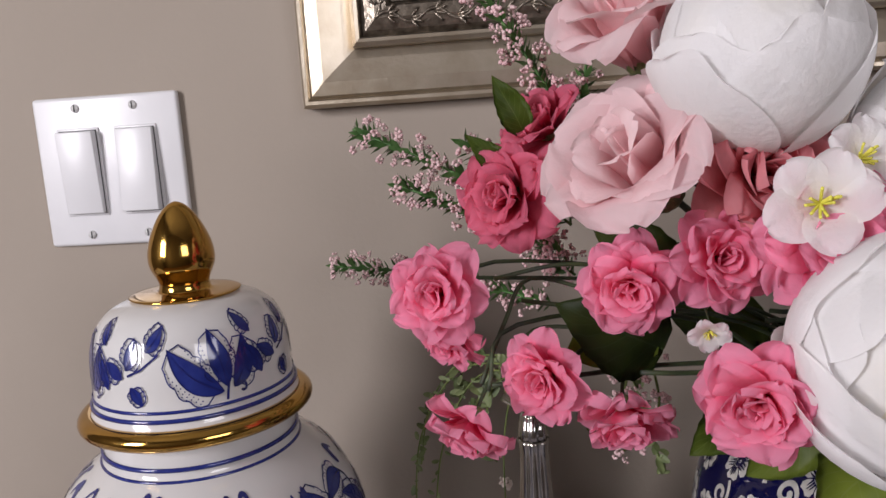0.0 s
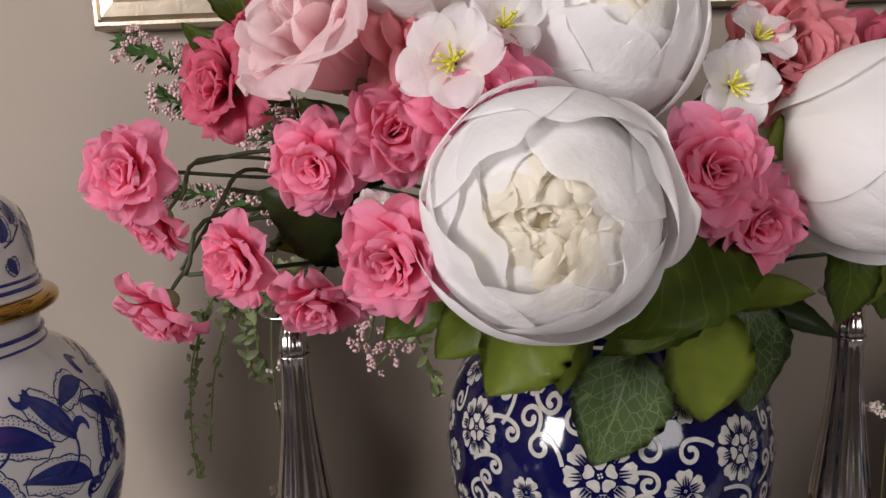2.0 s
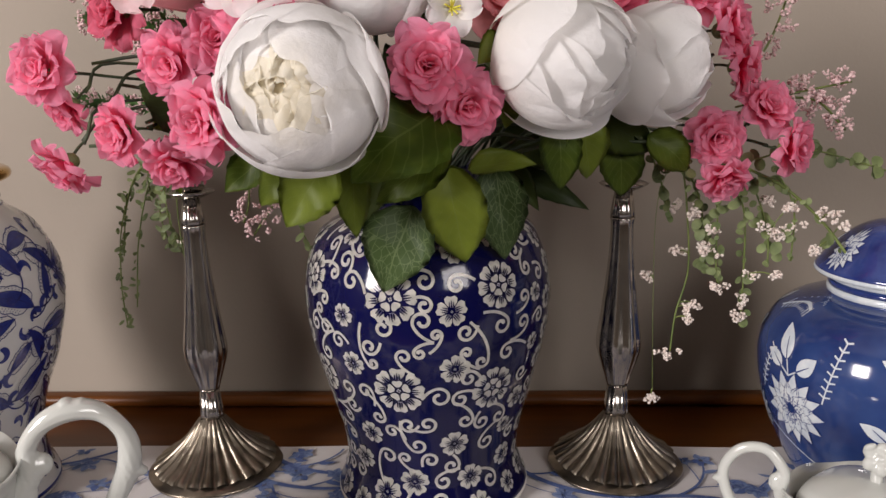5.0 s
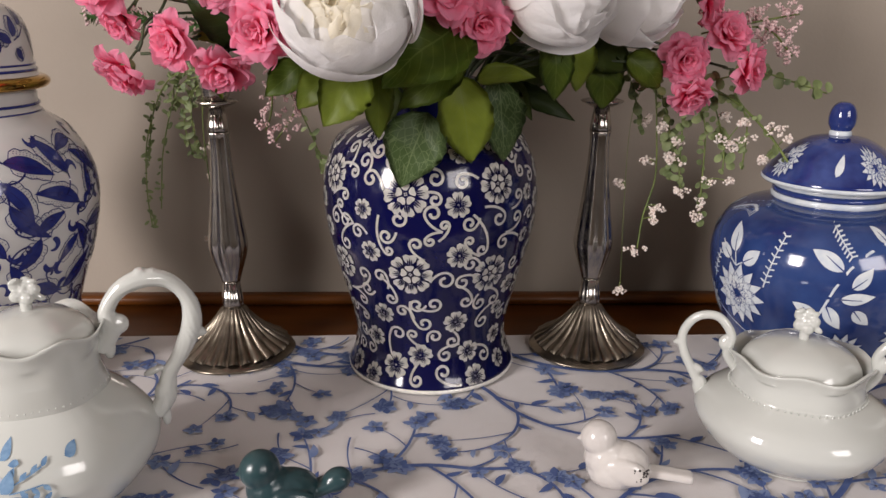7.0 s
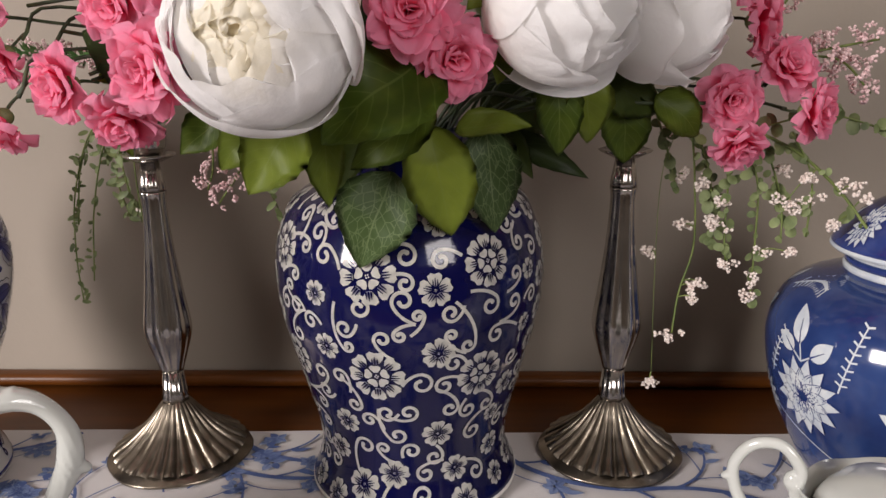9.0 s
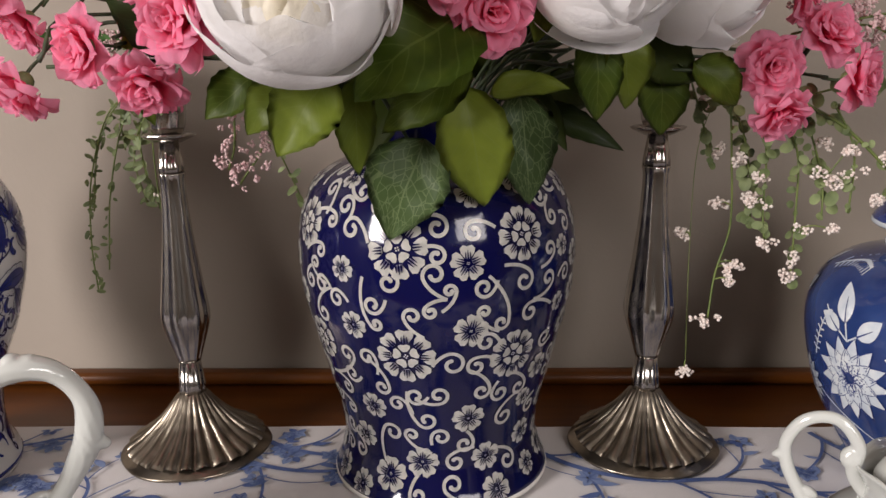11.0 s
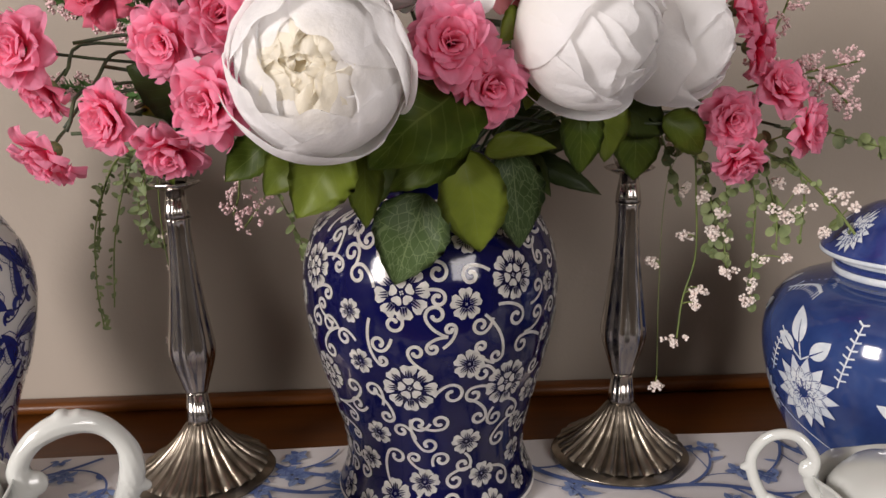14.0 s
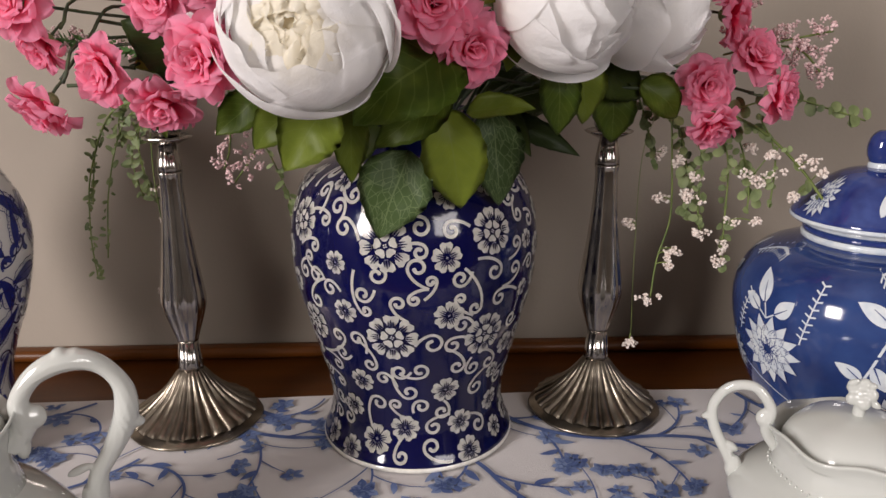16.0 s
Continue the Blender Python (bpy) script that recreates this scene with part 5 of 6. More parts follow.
def petal_mesh(material, w, h, lean0, lean1, cup, ruffle, seed, curl=0.0, nu=9, nv=8, point=0.0, base=0.28):
    """One petal that rises from the origin: w half width, h length, lean from upright at base and rim."""
    rnd = random.Random(seed)
    ph = [rnd.uniform(0, 6.28) for _ in range(3)]
    bm = bmesh.new()
    uvl = bm.loops.layers.uv.new("UVMap")
    y, z, v0 = 0.0, 0.0, 0.0
    rows = []
    for j in range(nv + 1):
        v = 1 - (1 - j / nv) ** 1.8
        lean = lean0 + (lean1 - lean0) * v ** 1.3 + curl * max(0, v - 0.7) * 3.3
        if j:
            y += math.sin(lean) * h * (v - v0)
            z += math.cos(lean) * h * (v - v0)
        v0 = v
        wide = w * (base + (1 - base) * math.sin(min(1, v * 1.35) * math.pi / 2)) * (1 - (max(0, v - 0.42) / 0.585) ** 2.5) ** 0.5
        row = []
        for i in range(nu + 1):
            u = 2 * i / nu - 1
            s = u * wide
            c = cup * (1 - 0.35 * v)
            bx, by = (math.sin(s * c) / c, (1 - math.cos(s * c)) / c) if c > 0.01 else (s, 0)
            top = (0.03 * abs(u) ** 2 - point * abs(u)) * h * v ** 2
            rf = ruffle * v * v * (math.sin(u * 4.2 + ph[0]) + 0.6 * math.sin(u * 8.5 + ph[1])) * h * (0.4 + abs(u))
            dy = -by + rf * math.cos(lean)
            row.append((bm.verts.new((bx, y + dy * math.cos(lean * 0.5) + top * math.sin(lean), z + top * math.cos(lean) + by * math.sin(lean) * 0.6 - rf * math.sin(lean))), u, v))
        rows.append(row)
    for a, b in zip(rows, rows[1:]):
        for i in range(nu):
            q = (a[i], a[i + 1], b[i + 1], b[i])
            f = bm.faces.new([k[0] for k in q])
            for lp, k in zip(f.loops, q):
                lp[uvl].uv = (k[1] / 2 + 0.5, k[2])
    return mesh_from(bm, material, True, "petal")


def flower_head(ob, layers, seed):
    """layers: (count, meshes, ring radius, height, tilt spread). Each petal is a part."""
    rnd = random.Random(seed)
    a0 = 0
    for n, meshes, ring, z, jit in layers:
        a0 += 0.9
        for k in range(n):
            a = a0 + 2 * math.pi * (k + rnd.uniform(-0.12, 0.12)) / n
            p = part_mesh("petal", meshes[k % len(meshes)], ob)
            s = rnd.uniform(0.92, 1.08)
            p.matrix_basis = (Matrix.Rotation(a - math.pi / 2, 4, "Z") @ Matrix.Translation((0, ring, z + rnd.uniform(-0.02, 0.02)))
                              @ pose(0, 0, 0, rnd.uniform(-jit, jit), rnd.uniform(-jit, jit), rnd.uniform(-jit, jit)) @ Matrix.Scale(s, 4))


def stem_to(ob, material=None, length=1.5):
    bm = tube([(0, 0, 0.02), (0.05, 0.02, -length * 0.5), (0.0, 0.1, -length)], 0.04, 6)
    part("stem", bm, material or M_STEM, ob)


def calyx(ob, r=0.22, z=-0.08):
    bm = bmesh.new()
    blob(bm, (0, 0, z), (r, r, r * 0.9))
    part("calyx", bm, M_SMALL_LEAF, ob)


R_ = math.radians


def rose_kind(material, seed, label, name="rose", cat="flower", group="spray roses", open_=1.0):
    ob = thing(name, label, cat, group)
    s = seed * 50
    k = open_
    inner = [petal_mesh(material, 0.20, 0.46, R_(-14), R_(6), 4.2, 0.02, s + i) for i in range(2)]
    second = [petal_mesh(material, 0.30, 0.54, R_(2), R_(26 * k), 3.0, 0.04, s + 10 + i, R_(18)) for i in range(3)]
    third = [petal_mesh(material, 0.38, 0.66, R_(16), R_(48 * k), 2.2, 0.08, s + 20 + i, R_(24)) for i in range(3)]
    fourth = [petal_mesh(material, 0.42, 0.80, R_(38), R_(68 * k), 1.6, 0.11, s + 30 + i, R_(26)) for i in range(3)]
    fifth = [petal_mesh(material, 0.44, 0.92, R_(58), R_(84 * k), 1.3, 0.13, s + 40 + i, R_(40)) for i in range(3)]
    flower_head(ob, [(3, inner, 0.03, 0.14, 6), (5, second, 0.06, 0.10, 8), (6, third, 0.08, 0.04, 9), (7, fourth, 0.09, 0.0, 9), (7, fifth, 0.08, -0.06, 9)], seed)
    calyx(ob)
    stem_to(ob, None, 0.8)
    return ob


def big_rose_kind(material, seed, label, name, group):
    """A garden rose with a tall furled heart and broad reflexed outer petals."""
    ob = thing(name, label, "flower", group)
    s = seed * 50
    a = [petal_mesh(material, 0.26, 0.95, R_(-16), R_(2), 3.4, 0.02, s + i, R_(15)) for i in range(2)]
    b = [petal_mesh(material, 0.38, 1.02, R_(-10), R_(12), 2.4, 0.02, s + 10 + i, R_(40)) for i in range(3)]
    c = [petal_mesh(material, 0.50, 1.08, R_(0), R_(28), 1.8, 0.03, s + 20 + i, R_(60)) for i in range(3)]
    d = [petal_mesh(material, 0.64, 1.22, R_(16), R_(46), 1.2, 0.045, s + 30 + i, R_(85)) for i in range(3)]
    flower_head(ob, [(3, a, 0.08, 0.0, 5), (4, b, 0.16, -0.02, 6), (5, c, 0.22, -0.06, 6), (6, d, 0.20, -0.14, 8)], seed)
    calyx(ob, 0.26, -0.12)
    stem_to(ob)
    return ob


def globe_petal(material, R, half, t0, t1, flare, ruffle, seed, nu=12, nv=12):
    """A broad cupped petal lying on a globe, from polar angle t0 (below) to t1."""
    rnd = random.Random(seed)
    ph = [rnd.uniform(0, 6.28) for _ in range(4)]
    bm = bmesh.new()
    uvl = bm.loops.layers.uv.new("UVMap")
    rows = []
    for j in range(nv + 1):
        v = 1 - (1 - j / nv) ** 1.5
        row = []
        for i in range(nu + 1):
            u = 2 * i / nu - 1
            wide = half * (math.sqrt(1 - (max(0, v - 0.45) / 0.58) ** 2))
            az = u * wide
            th = t0 + (t1 - t0) * v * (1 - 0.05 * u * u + 0.025 * math.sin(3 * u + ph[0]) * v)
            if th > math.pi / 2:
                az /= max(0.42, math.sin(th))
            r = R * (1 + flare * max(0, v - 0.62) ** 2 * 4 + ruffle * v * (math.sin(5 * u + ph[1]) + 0.6 * math.sin(9 * u + ph[2] + 3 * v)) + 0.03 * (u + 0.3) * v - 0.02 * (1 - u * u))
            x, y, z = r * math.sin(th) * math.sin(az), r * math.sin(th) * math.cos(az), -r * math.cos(th)
            row.append((bm.verts.new((x, y, z)), u, v))
        rows.append(row)
    for a, b in zip(rows, rows[1:]):
        for i in range(nu):
            q = (a[i], a[i + 1], b[i + 1], b[i])
            f = bm.faces.new([k[0] for k in q])
            for lp, k in zip(f.loops, q):
                lp[uvl].uv = (k[1] / 2 + 0.5, k[2])
    return mesh_from(bm, material, True, "petal")


def leaf_bm(length, width, bend, fold, teeth=0.0, seed=1, n=14, thick=0.0003):
    rnd = random.Random(seed)
    bm = bmesh.new()
    uvl = bm.loops.layers.uv.new("UVMap")
    rows = []
    y = z = 0.0
    twist = rnd.uniform(-0.25, 0.25)
    for j in range(n + 1):
        v = j / n
        a = bend * v
        if j:
            y += math.cos(a) * length / n
            z -= math.sin(a) * length / n
        w = width / 2 * (math.sin(math.pi * min(1, v ** 0.72 * 0.99 + 0.01)) ** 0.95) * (1.06 - 0.25 * max(0, v - 0.6))
        if teeth and j % 2:
            w *= 1 + teeth
        row = []
        for i in range(7):
            u = (i - 3) / 3
            lift = fold * abs(u) * w * 1.0 + 0.11 * w * math.sin(3.3 * v * 3.14 + 0.7 * i + 2 * seed) + twist * u * w * v
            row.append((bm.verts.new((u * w, y + z * 0 + lift * math.sin(a), z + lift * math.cos(a))), u, v))
        rows.append(row)
    for a, b in zip(rows, rows[1:]):
        for i in range(6):
            q = (a[i], a[i + 1], b[i + 1], b[i])
            f = bm.faces.new([k[0] for k in q])
            for lp, k in zip(f.loops, q):
                lp[uvl].uv = (k[1] / 2 + 0.5, k[2])
    bmesh.ops.solidify(bm, geom=bm.faces[:], thickness=thick)
    return bm


def leaf_mesh(material, length, width, bend, fold, teeth, seed):
    return mesh_from(leaf_bm(length, width, bend, fold, teeth, seed), material, True, "leaf")


def peony_kind(seed, label, heart=True):
    """A globe of broad wrapped petals: open with a ruffled cream heart, or still furled to a loose tip."""
    ob = thing("peony", label, "flower", "white peonies")
    s = seed * 50
    w = M_PETAL_WHITE
    if heart:
        guard = [globe_petal(w, 1.0, R_(70), R_(8), R_(100 + 14 * i), 0.05, 0.006, s + i, 18, 18) for i in range(3)]
        wrap = [[globe_petal(w, 0.985 - 0.03 * k, R_(66 - 3 * k), R_(10), R_(119 + 8 * k + 4 * i), 0.05 - 0.008 * k, 0.007, s + 10 * k + i, 18, 18) for i in range(3)] for k in range(1, 5)]
        lip = [globe_petal(w, 0.84, R_(50), R_(30), R_(149 + 4 * i), -0.02, 0.014, s + 60 + i, 18, 16) for i in range(3)]
        fold = [[globe_petal(M_HEART, q, R_(hw), R_(24), R_(tip + 6 * i), -0.02, ruf, s + 70 + 10 * n + i, 18, 14) for i in range(3)]
                for n, (q, hw, tip, ruf) in enumerate(((0.76, 52, 147, 0.022), (0.62, 56, 149, 0.04), (0.48, 62, 151, 0.055), (0.35, 70, 154, 0.07), (0.22, 84, 160, 0.09)))]
        layers = [(4, guard, 0, -0.02, 2), (4, wrap[0], 0, 0, 2), (4, wrap[1], 0, 0, 2), (4, wrap[2], 0, 0, 2), (5, wrap[3], 0, 0, 2), (5, lip, 0, 0, 3),
                  (6, fold[0], 0, 0.07, 6), (6, fold[1], 0.015, 0.19, 7), (5, fold[2], 0.02, 0.30, 9), (5, fold[3], 0.02, 0.40, 11), (4, fold[4], 0.0, 0.49, 14)]
    else:
        layers = []
        for k in range(6):
            ms = [globe_petal(w, 1.0 - 0.045 * k, R_(70 - 4 * k), R_(6), R_(104 + 11 * k + 9 * i), 0.13 - 0.014 * k, 0.020, s + 10 * k + i, 16, 16) for i in range(3)]
            layers.append((3 if k < 3 else 4, ms, 0, 0.02 * k, 5))
    flower_head(ob, layers, seed)
    if heart:
        bm = bmesh.new()
        blob(bm, (0, 0, 0.46), (0.20, 0.20, 0.18))
        part("heart_core", bm, M_HEART, ob)
        wing = part_mesh("petal", globe_petal(w, 1.02, R_(50), R_(10), R_(116), 0.16, 0.006, s + 99, 18, 18), ob)
        wing.matrix_basis = Matrix.Rotation(R_(8) - math.pi / 2, 4, "Z")
    calyx(ob, 0.30, -0.96)
    for k in range(4):
        sep = part("sepal", leaf_bm(0.85, 0.42, -1.0, 0.2), M_LEAF, ob, "green sepal hugging the bud")
        sep.matrix_basis = Matrix.Rotation(k * math.pi / 2 + 0.5, 4, "Z") @ Matrix.Translation((0, 0.10, -1.06)) @ Matrix.Rotation(0.35, 4, "X")
    part("stem", tube([(0, 0, -0.8), (0.05, 0.02, -1.3), (0.0, 0.1, -1.9)], 0.05, 6), M_STEM, ob)
    return ob


def blossom_kind():
    ob = thing("white_blossom", "white five-petalled silk blossom with yellow eye", "flower", "white blossoms")
    pm = [petal_mesh(M_PETAL_WHITE, 0.50, 0.95, R_(48), R_(78), 0.9, 0.06, 900 + i, R_(30)) for i in range(3)]
    flower_head(ob, [(5, pm, 0.05, 0.0, 6)], 31)
    bm = bmesh.new()
    rnd = random.Random(6)
    for k in range(12):
        a, r = rnd.uniform(0, 6.28), rnd.uniform(0.03, 0.2)
        tube([(0, 0, 0.05), (math.cos(a) * r, math.sin(a) * r, 0.22), (math.cos(a) * r * 1.6, math.sin(a) * r * 1.6, 0.36)], 0.028, 5, bm, 3)
    part("stamen_tuft", bm, M_YELLOW, ob, "yellow-green stamens")
    stem_to(ob, None, 1.6)
    return ob


rose_a = rose_kind(M_PINK, 1, "bright pink silk spray rose in the bouquet")
rose_b = rose_kind(M_PINK, 2, "bright pink silk spray rose in the bouquet", open_=0.9)
rose_c = rose_kind(M_PINK, 3, "bright pink silk spray rose in the bouquet", open_=1.06)
deep = rose_kind(M_DEEP, 4, "deep pink ruffled silk carnation in the bouquet", "carnation", group="carnations", open_=0.85)
dusty = rose_kind(M_DUSTY, 5, "dusty rose silk ranunculus in the bouquet", "ranunculus", group="ranunculus", open_=0.7)
blush = big_rose_kind(M_BLUSH, 6, "large pale blush silk garden rose", "garden_rose", "garden roses")
peony_open = peony_kind(7, "large white silk peony with crumpled cream heart")
peony_shut = peony_kind(8, "large white silk peony, still closed", False)
white = blossom_kind()
used = set()


def set_flower(kind, place, radius, face, roll=0):
    if kind.name in used:
        ob = copy_thing(kind, aim(place, face, roll, radius / kind.scale.x))
    else:
        kind.matrix_basis = aim(place, face, roll, radius)
        used.add(kind.name)
        ob = kind
    return ob


def outward(p, front=0.5, up=0.0):
    d = (Vector(p) - CORE).normalized()
    return (d + Vector((-0.05, -front, up))).normalized()


roses = [
    (0, (-0.0054, 0.352, 1.2250), 0.0215, (-0.35, -1, 0.15)), (1, (-0.002, 0.368, 1.203), 0.018, (-0.6, -0.7, -0.7)), (2, (0.006, 0.340, 1.170), 0.0205, (-0.5, -0.5, -0.75)),
    (0, (0.0402, 0.347, 1.1872), 0.0205, (-0.55, -0.8, -0.1)), (1, (0.0717, 0.342, 1.1715), 0.0205, (-0.1, -0.8, -0.75)), (2, (0.0755, 0.343, 1.2280), 0.0225, (-0.25, -1, -0.15)),
    (0, (0.107, 0.330, 1.238), 0.0205, (0.2, -1, 0.2)), (1, (0.1107, 0.286, 1.1967), 0.0220, (-0.5, -1, -0.1)), (2, (0.139, 0.302, 1.247), 0.0265, (-0.2, -1, 0.1)),
    (0, (0.2247, 0.304, 1.2215), 0.0225, (0, -1, 0.05)), (1, (0.2442, 0.314, 1.2006), 0.0205, (0.2, -1, -0.15)),
    (2, (0.4104, 0.392, 1.1721), 0.0205, (0.1, -1, -0.05)), (0, (0.4442, 0.398, 1.1883), 0.0195, (0.3, -0.8, 0.5)), (1, (0.4583, 0.390, 1.1641), 0.0195, (0.65, -0.75, -0.05)), (2, (0.4153, 0.386, 1.1479), 0.0190, (0.1, -0.7, -0.75)),
    (0, (0.386, 0.390, 1.264), 0.0250, (0.35, -0.8, 0.3)), (1, (0.412, 0.392, 1.240), 0.0215, (0.8, -0.6, 0.1)), (2, (0.424, 0.395, 1.216), 0.0200, (0.9, -0.45, -0.1)),
]
for k, (i, p, r, f) in enumerate(roses):
    set_flower((rose_a, rose_b, rose_c)[i], p, r * 1.13, f, k * 47)
for p, r, f in (((0.030, 0.390, 1.262), 0.0235, (-0.7, -0.8, 0.1)), ((0.048, 0.398, 1.290), 0.021, (-0.6, -0.4, 0.6)), ((0.334, 0.378, 1.262), 0.024, (0.1, -1, 0.2)), ((0.365, 0.40, 1.285), 0.022, (0.4, -0.7, 0.5))):
    set_flower(deep, p, r * 1.25, f, p[0] * 900)
for p, r, f in (((0.126, 0.342, 1.270), 0.028, (0.15, -1, 0.15)), ((0.268, 0.348, 1.262), 0.027, (0.1, -1, 0.25))):
    set_flower(dusty, p, r * 1.25, f, p[0] * 900)
set_flower(blush, (0.088, 0.352, 1.267), 0.0420, (-0.58, -0.60, 0.55), 20)
set_flower(blush, (0.088, 0.378, 1.325), 0.038, (-0.4, -0.5, 0.8), 80)
set_flower(peony_open, (0.1605, 0.279, 1.2107), 0.0440, (-0.14, -1, 0.08), 10)
set_flower(peony_open, (0.193, 0.328, 1.276), 0.0365, (0.0, -0.8, 0.60), 130)
set_flower(peony_open, (0.125, 0.335, 1.318), 0.040, (-0.1, -0.6, 0.8), 220)
set_flower(peony_shut, (0.2997, 0.322, 1.2240), 0.0410, (0.80, -0.52, -0.12), 40)
set_flower(peony_shut, (0.3634, 0.365, 1.2185), 0.0365, (0.90, -0.38, 0.05), 150)
for p, r, f in (((0.131, 0.292, 1.2630), 0.021, (-0.25, -1, 0.2)), ((0.150, 0.306, 1.2760), 0.017, (0.2, -1, 0.5)), ((0.238, 0.318, 1.2520), 0.0185, (0.1, -1, 0.1)), ((0.252, 0.33, 1.2700), 0.016, (0.3, -0.8, 0.6)),
                ((0.100, 0.315, 1.213), 0.009, (-0.2, -1, -0.4))):
    set_flower(white, p, r, f, p[0] * 700)


# ---- leaves ----
SPRAYS = [thing("foliage_spray", f"spray of {t} silk leaves on dark stems in the vase", "foliage", "foliage sprays") for t in ("dark green", "olive green", "mid green", "glossy green")]


def spray_at(x):
    return SPRAYS[0 if x < 0.125 else 1 if x < 0.225 else 2 if x < 0.31 else 3]


def add_stem(pts, r):
    ob = new("stem", mesh_from(tube(pts, r, 6), M_STEM, True, "stem"))
    ob.parent = spray_at(pts[-1][0])
    return ob


def set_leaf(material, base, tip, width, normal, bend=0.5, fold=0.25, teeth=0.05, label="green silk leaf with serrated edge", seed=1):
    """A leaf from base to tip whose upper face looks along normal."""
    b, t, n = Vector(base), Vector(tip), Vector(normal)
    d = t - b
    y = d.normalized()
    z = (n - y * n.dot(y)).normalized()
    x = y.cross(z)
    m = Matrix(((x.x, y.x, z.x, b.x), (x.y, y.y, z.y, b.y), (x.z, y.z, z.z, b.z), (0, 0, 0, 1)))
    chord = math.sin(bend / 2) / (bend / 2)
    ob = new("leaf", leaf_mesh(material, d.length / chord, width, bend, fold, teeth, seed))
    ob.matrix_basis = m @ Matrix.Rotation(bend / 2, 4, "X")
    ob.parent = spray_at(tip[0])
    if label:
        tagged(ob, label)
    return ob


F = (0, -1, 0.25)
leaves = [
    (M_LEAF_VEIN, (0.212, 0.352, 1.137), (0.191, 0.349, 1.082), 0.042, (-0.1, -1, 0.35), "pale green silk leaf with fine light veins"),
    (M_LEAF, (0.232, 0.335, 1.165), (0.244, 0.355, 1.098), 0.036, F, ""), (M_LEAF_VEIN, (0.264, 0.366, 1.160), (0.270, 0.366, 1.097), 0.032, F, "dull green silk leaf with fine light veins"),
    (M_LEAF, (0.234, 0.318, 1.200), (0.180, 0.300, 1.160), 0.052, (0.1, -1, 0.5), ""), (M_LEAF, (0.168, 0.312, 1.172), (0.140, 0.311, 1.133), 0.034, F, ""),
    (M_LEAF, (0.178, 0.335, 1.170), (0.176, 0.345, 1.118), 0.020, F, ""), (M_LEAF, (0.148, 0.33, 1.168), (0.120, 0.335, 1.142), 0.022, (-0.3, -1, 0.2), ""),
    (M_LEAF, (0.345, 0.392, 1.178), (0.352, 0.398, 1.132), 0.028, F, ""), (M_LEAF_DARK, (0.275, 0.405, 1.152), (0.330, 0.396, 1.124), 0.016, F, "dark green narrow silk leaf"),
    (M_LEAF, (0.246, 0.345, 1.160), (0.288, 0.342, 1.163), 0.018, (0, -0.7, 0.7), ""), (M_LEAF, (0.300, 0.345, 1.192), (0.304, 0.352, 1.144), 0.024, F, ""), (M_LEAF, (0.312, 0.35, 1.192), (0.322, 0.36, 1.150), 0.026, (0.3, -1, 0.2), ""),
    (M_LEAF, (0.236, 0.325, 1.176), (0.190, 0.330, 1.142), 0.026, F, ""), (M_LEAF_DARK, (0.268, 0.395, 1.165), (0.295, 0.39, 1.125), 0.016, F, "dark green narrow silk leaf"),
    (M_LEAF_DARK, (0.093, 0.365, 1.190), (0.045, 0.36, 1.215), 0.036, (-0.2, -1, 0.3), "dark green silk leaf"), (M_LEAF_DARK, (0.10, 0.37, 1.215), (0.062, 0.375, 1.255), 0.026, F, "dark green silk leaf"),
    (M_LEAF, (0.09, 0.375, 1.205), (0.048, 0.365, 1.188), 0.034, F, ""), (M_LEAF, (0.036, 0.39, 1.29), (0.022, 0.385, 1.318), 0.014, F, ""), (M_LEAF, (0.03, 0.395, 1.268), (0.008, 0.39, 1.292), 0.013, F, ""),
    (M_LEAF, (0.365, 0.385, 1.175), (0.395, 0.392, 1.150), 0.024, F, ""), (M_LEAF_DARK, (0.33, 0.385, 1.185), (0.372, 0.39, 1.165), 0.030, F, "dark green silk leaf"),
    (M_LEAF, (0.272, 0.335, 1.215), (0.268, 0.330, 1.185), 0.018, (0.3, -1, 0), ""), (M_LEAF, (0.268, 0.328, 1.236), (0.252, 0.318, 1.222), 0.016, F, ""), (M_LEAF_DARK, (0.20, 0.39, 1.165), (0.172, 0.388, 1.116), 0.018, F, "dark green silk leaf"),
    (M_LEAF, (0.125, 0.345, 1.172), (0.098, 0.34, 1.150), 0.022, F, ""), (M_LEAF, (0.060, 0.36, 1.170), (0.063, 0.365, 1.145), 0.010, F, ""),
    (M_LEAF_DARK, (0.145, 0.37, 1.255), (0.115, 0.355, 1.285), 0.030, F, "dark green silk leaf"), (M_LEAF_DARK, (0.215, 0.36, 1.25), (0.225, 0.345, 1.29), 0.030, F, "dark green silk leaf"),
    (M_LEAF_DARK, (0.29, 0.37, 1.22), (0.268, 0.352, 1.195), 0.03, F, "dark green silk leaf"),
]
for k, (mt, b, t, w, n, lab) in enumerate(leaves):
    set_leaf(mt, b, t, w, n, 0.55 + 0.2 * (k % 4), 0.30, 0.07, lab, k)
rl = random.Random(21)
for k in range(26):
    a = rl.uniform(0, 6.28)
    r = rl.uniform(0.02, 0.085)
    b = CORE + Vector((math.cos(a) * r, 0.02 + math.sin(a) * r * 0.4, rl.uniform(-0.02, 0.06)))
    t = b + Vector((math.cos(a) * 0.04, rl.uniform(-0.02, 0.02), rl.uniform(-0.03, 0.03)))
    set_leaf(M_LEAF_DARK, b, t, rl.uniform(0.02, 0.034), (rl.uniform(-0.4, 0.4), -1, 0.4), 0.6, 0.2, 0.04, "", 60 + k)

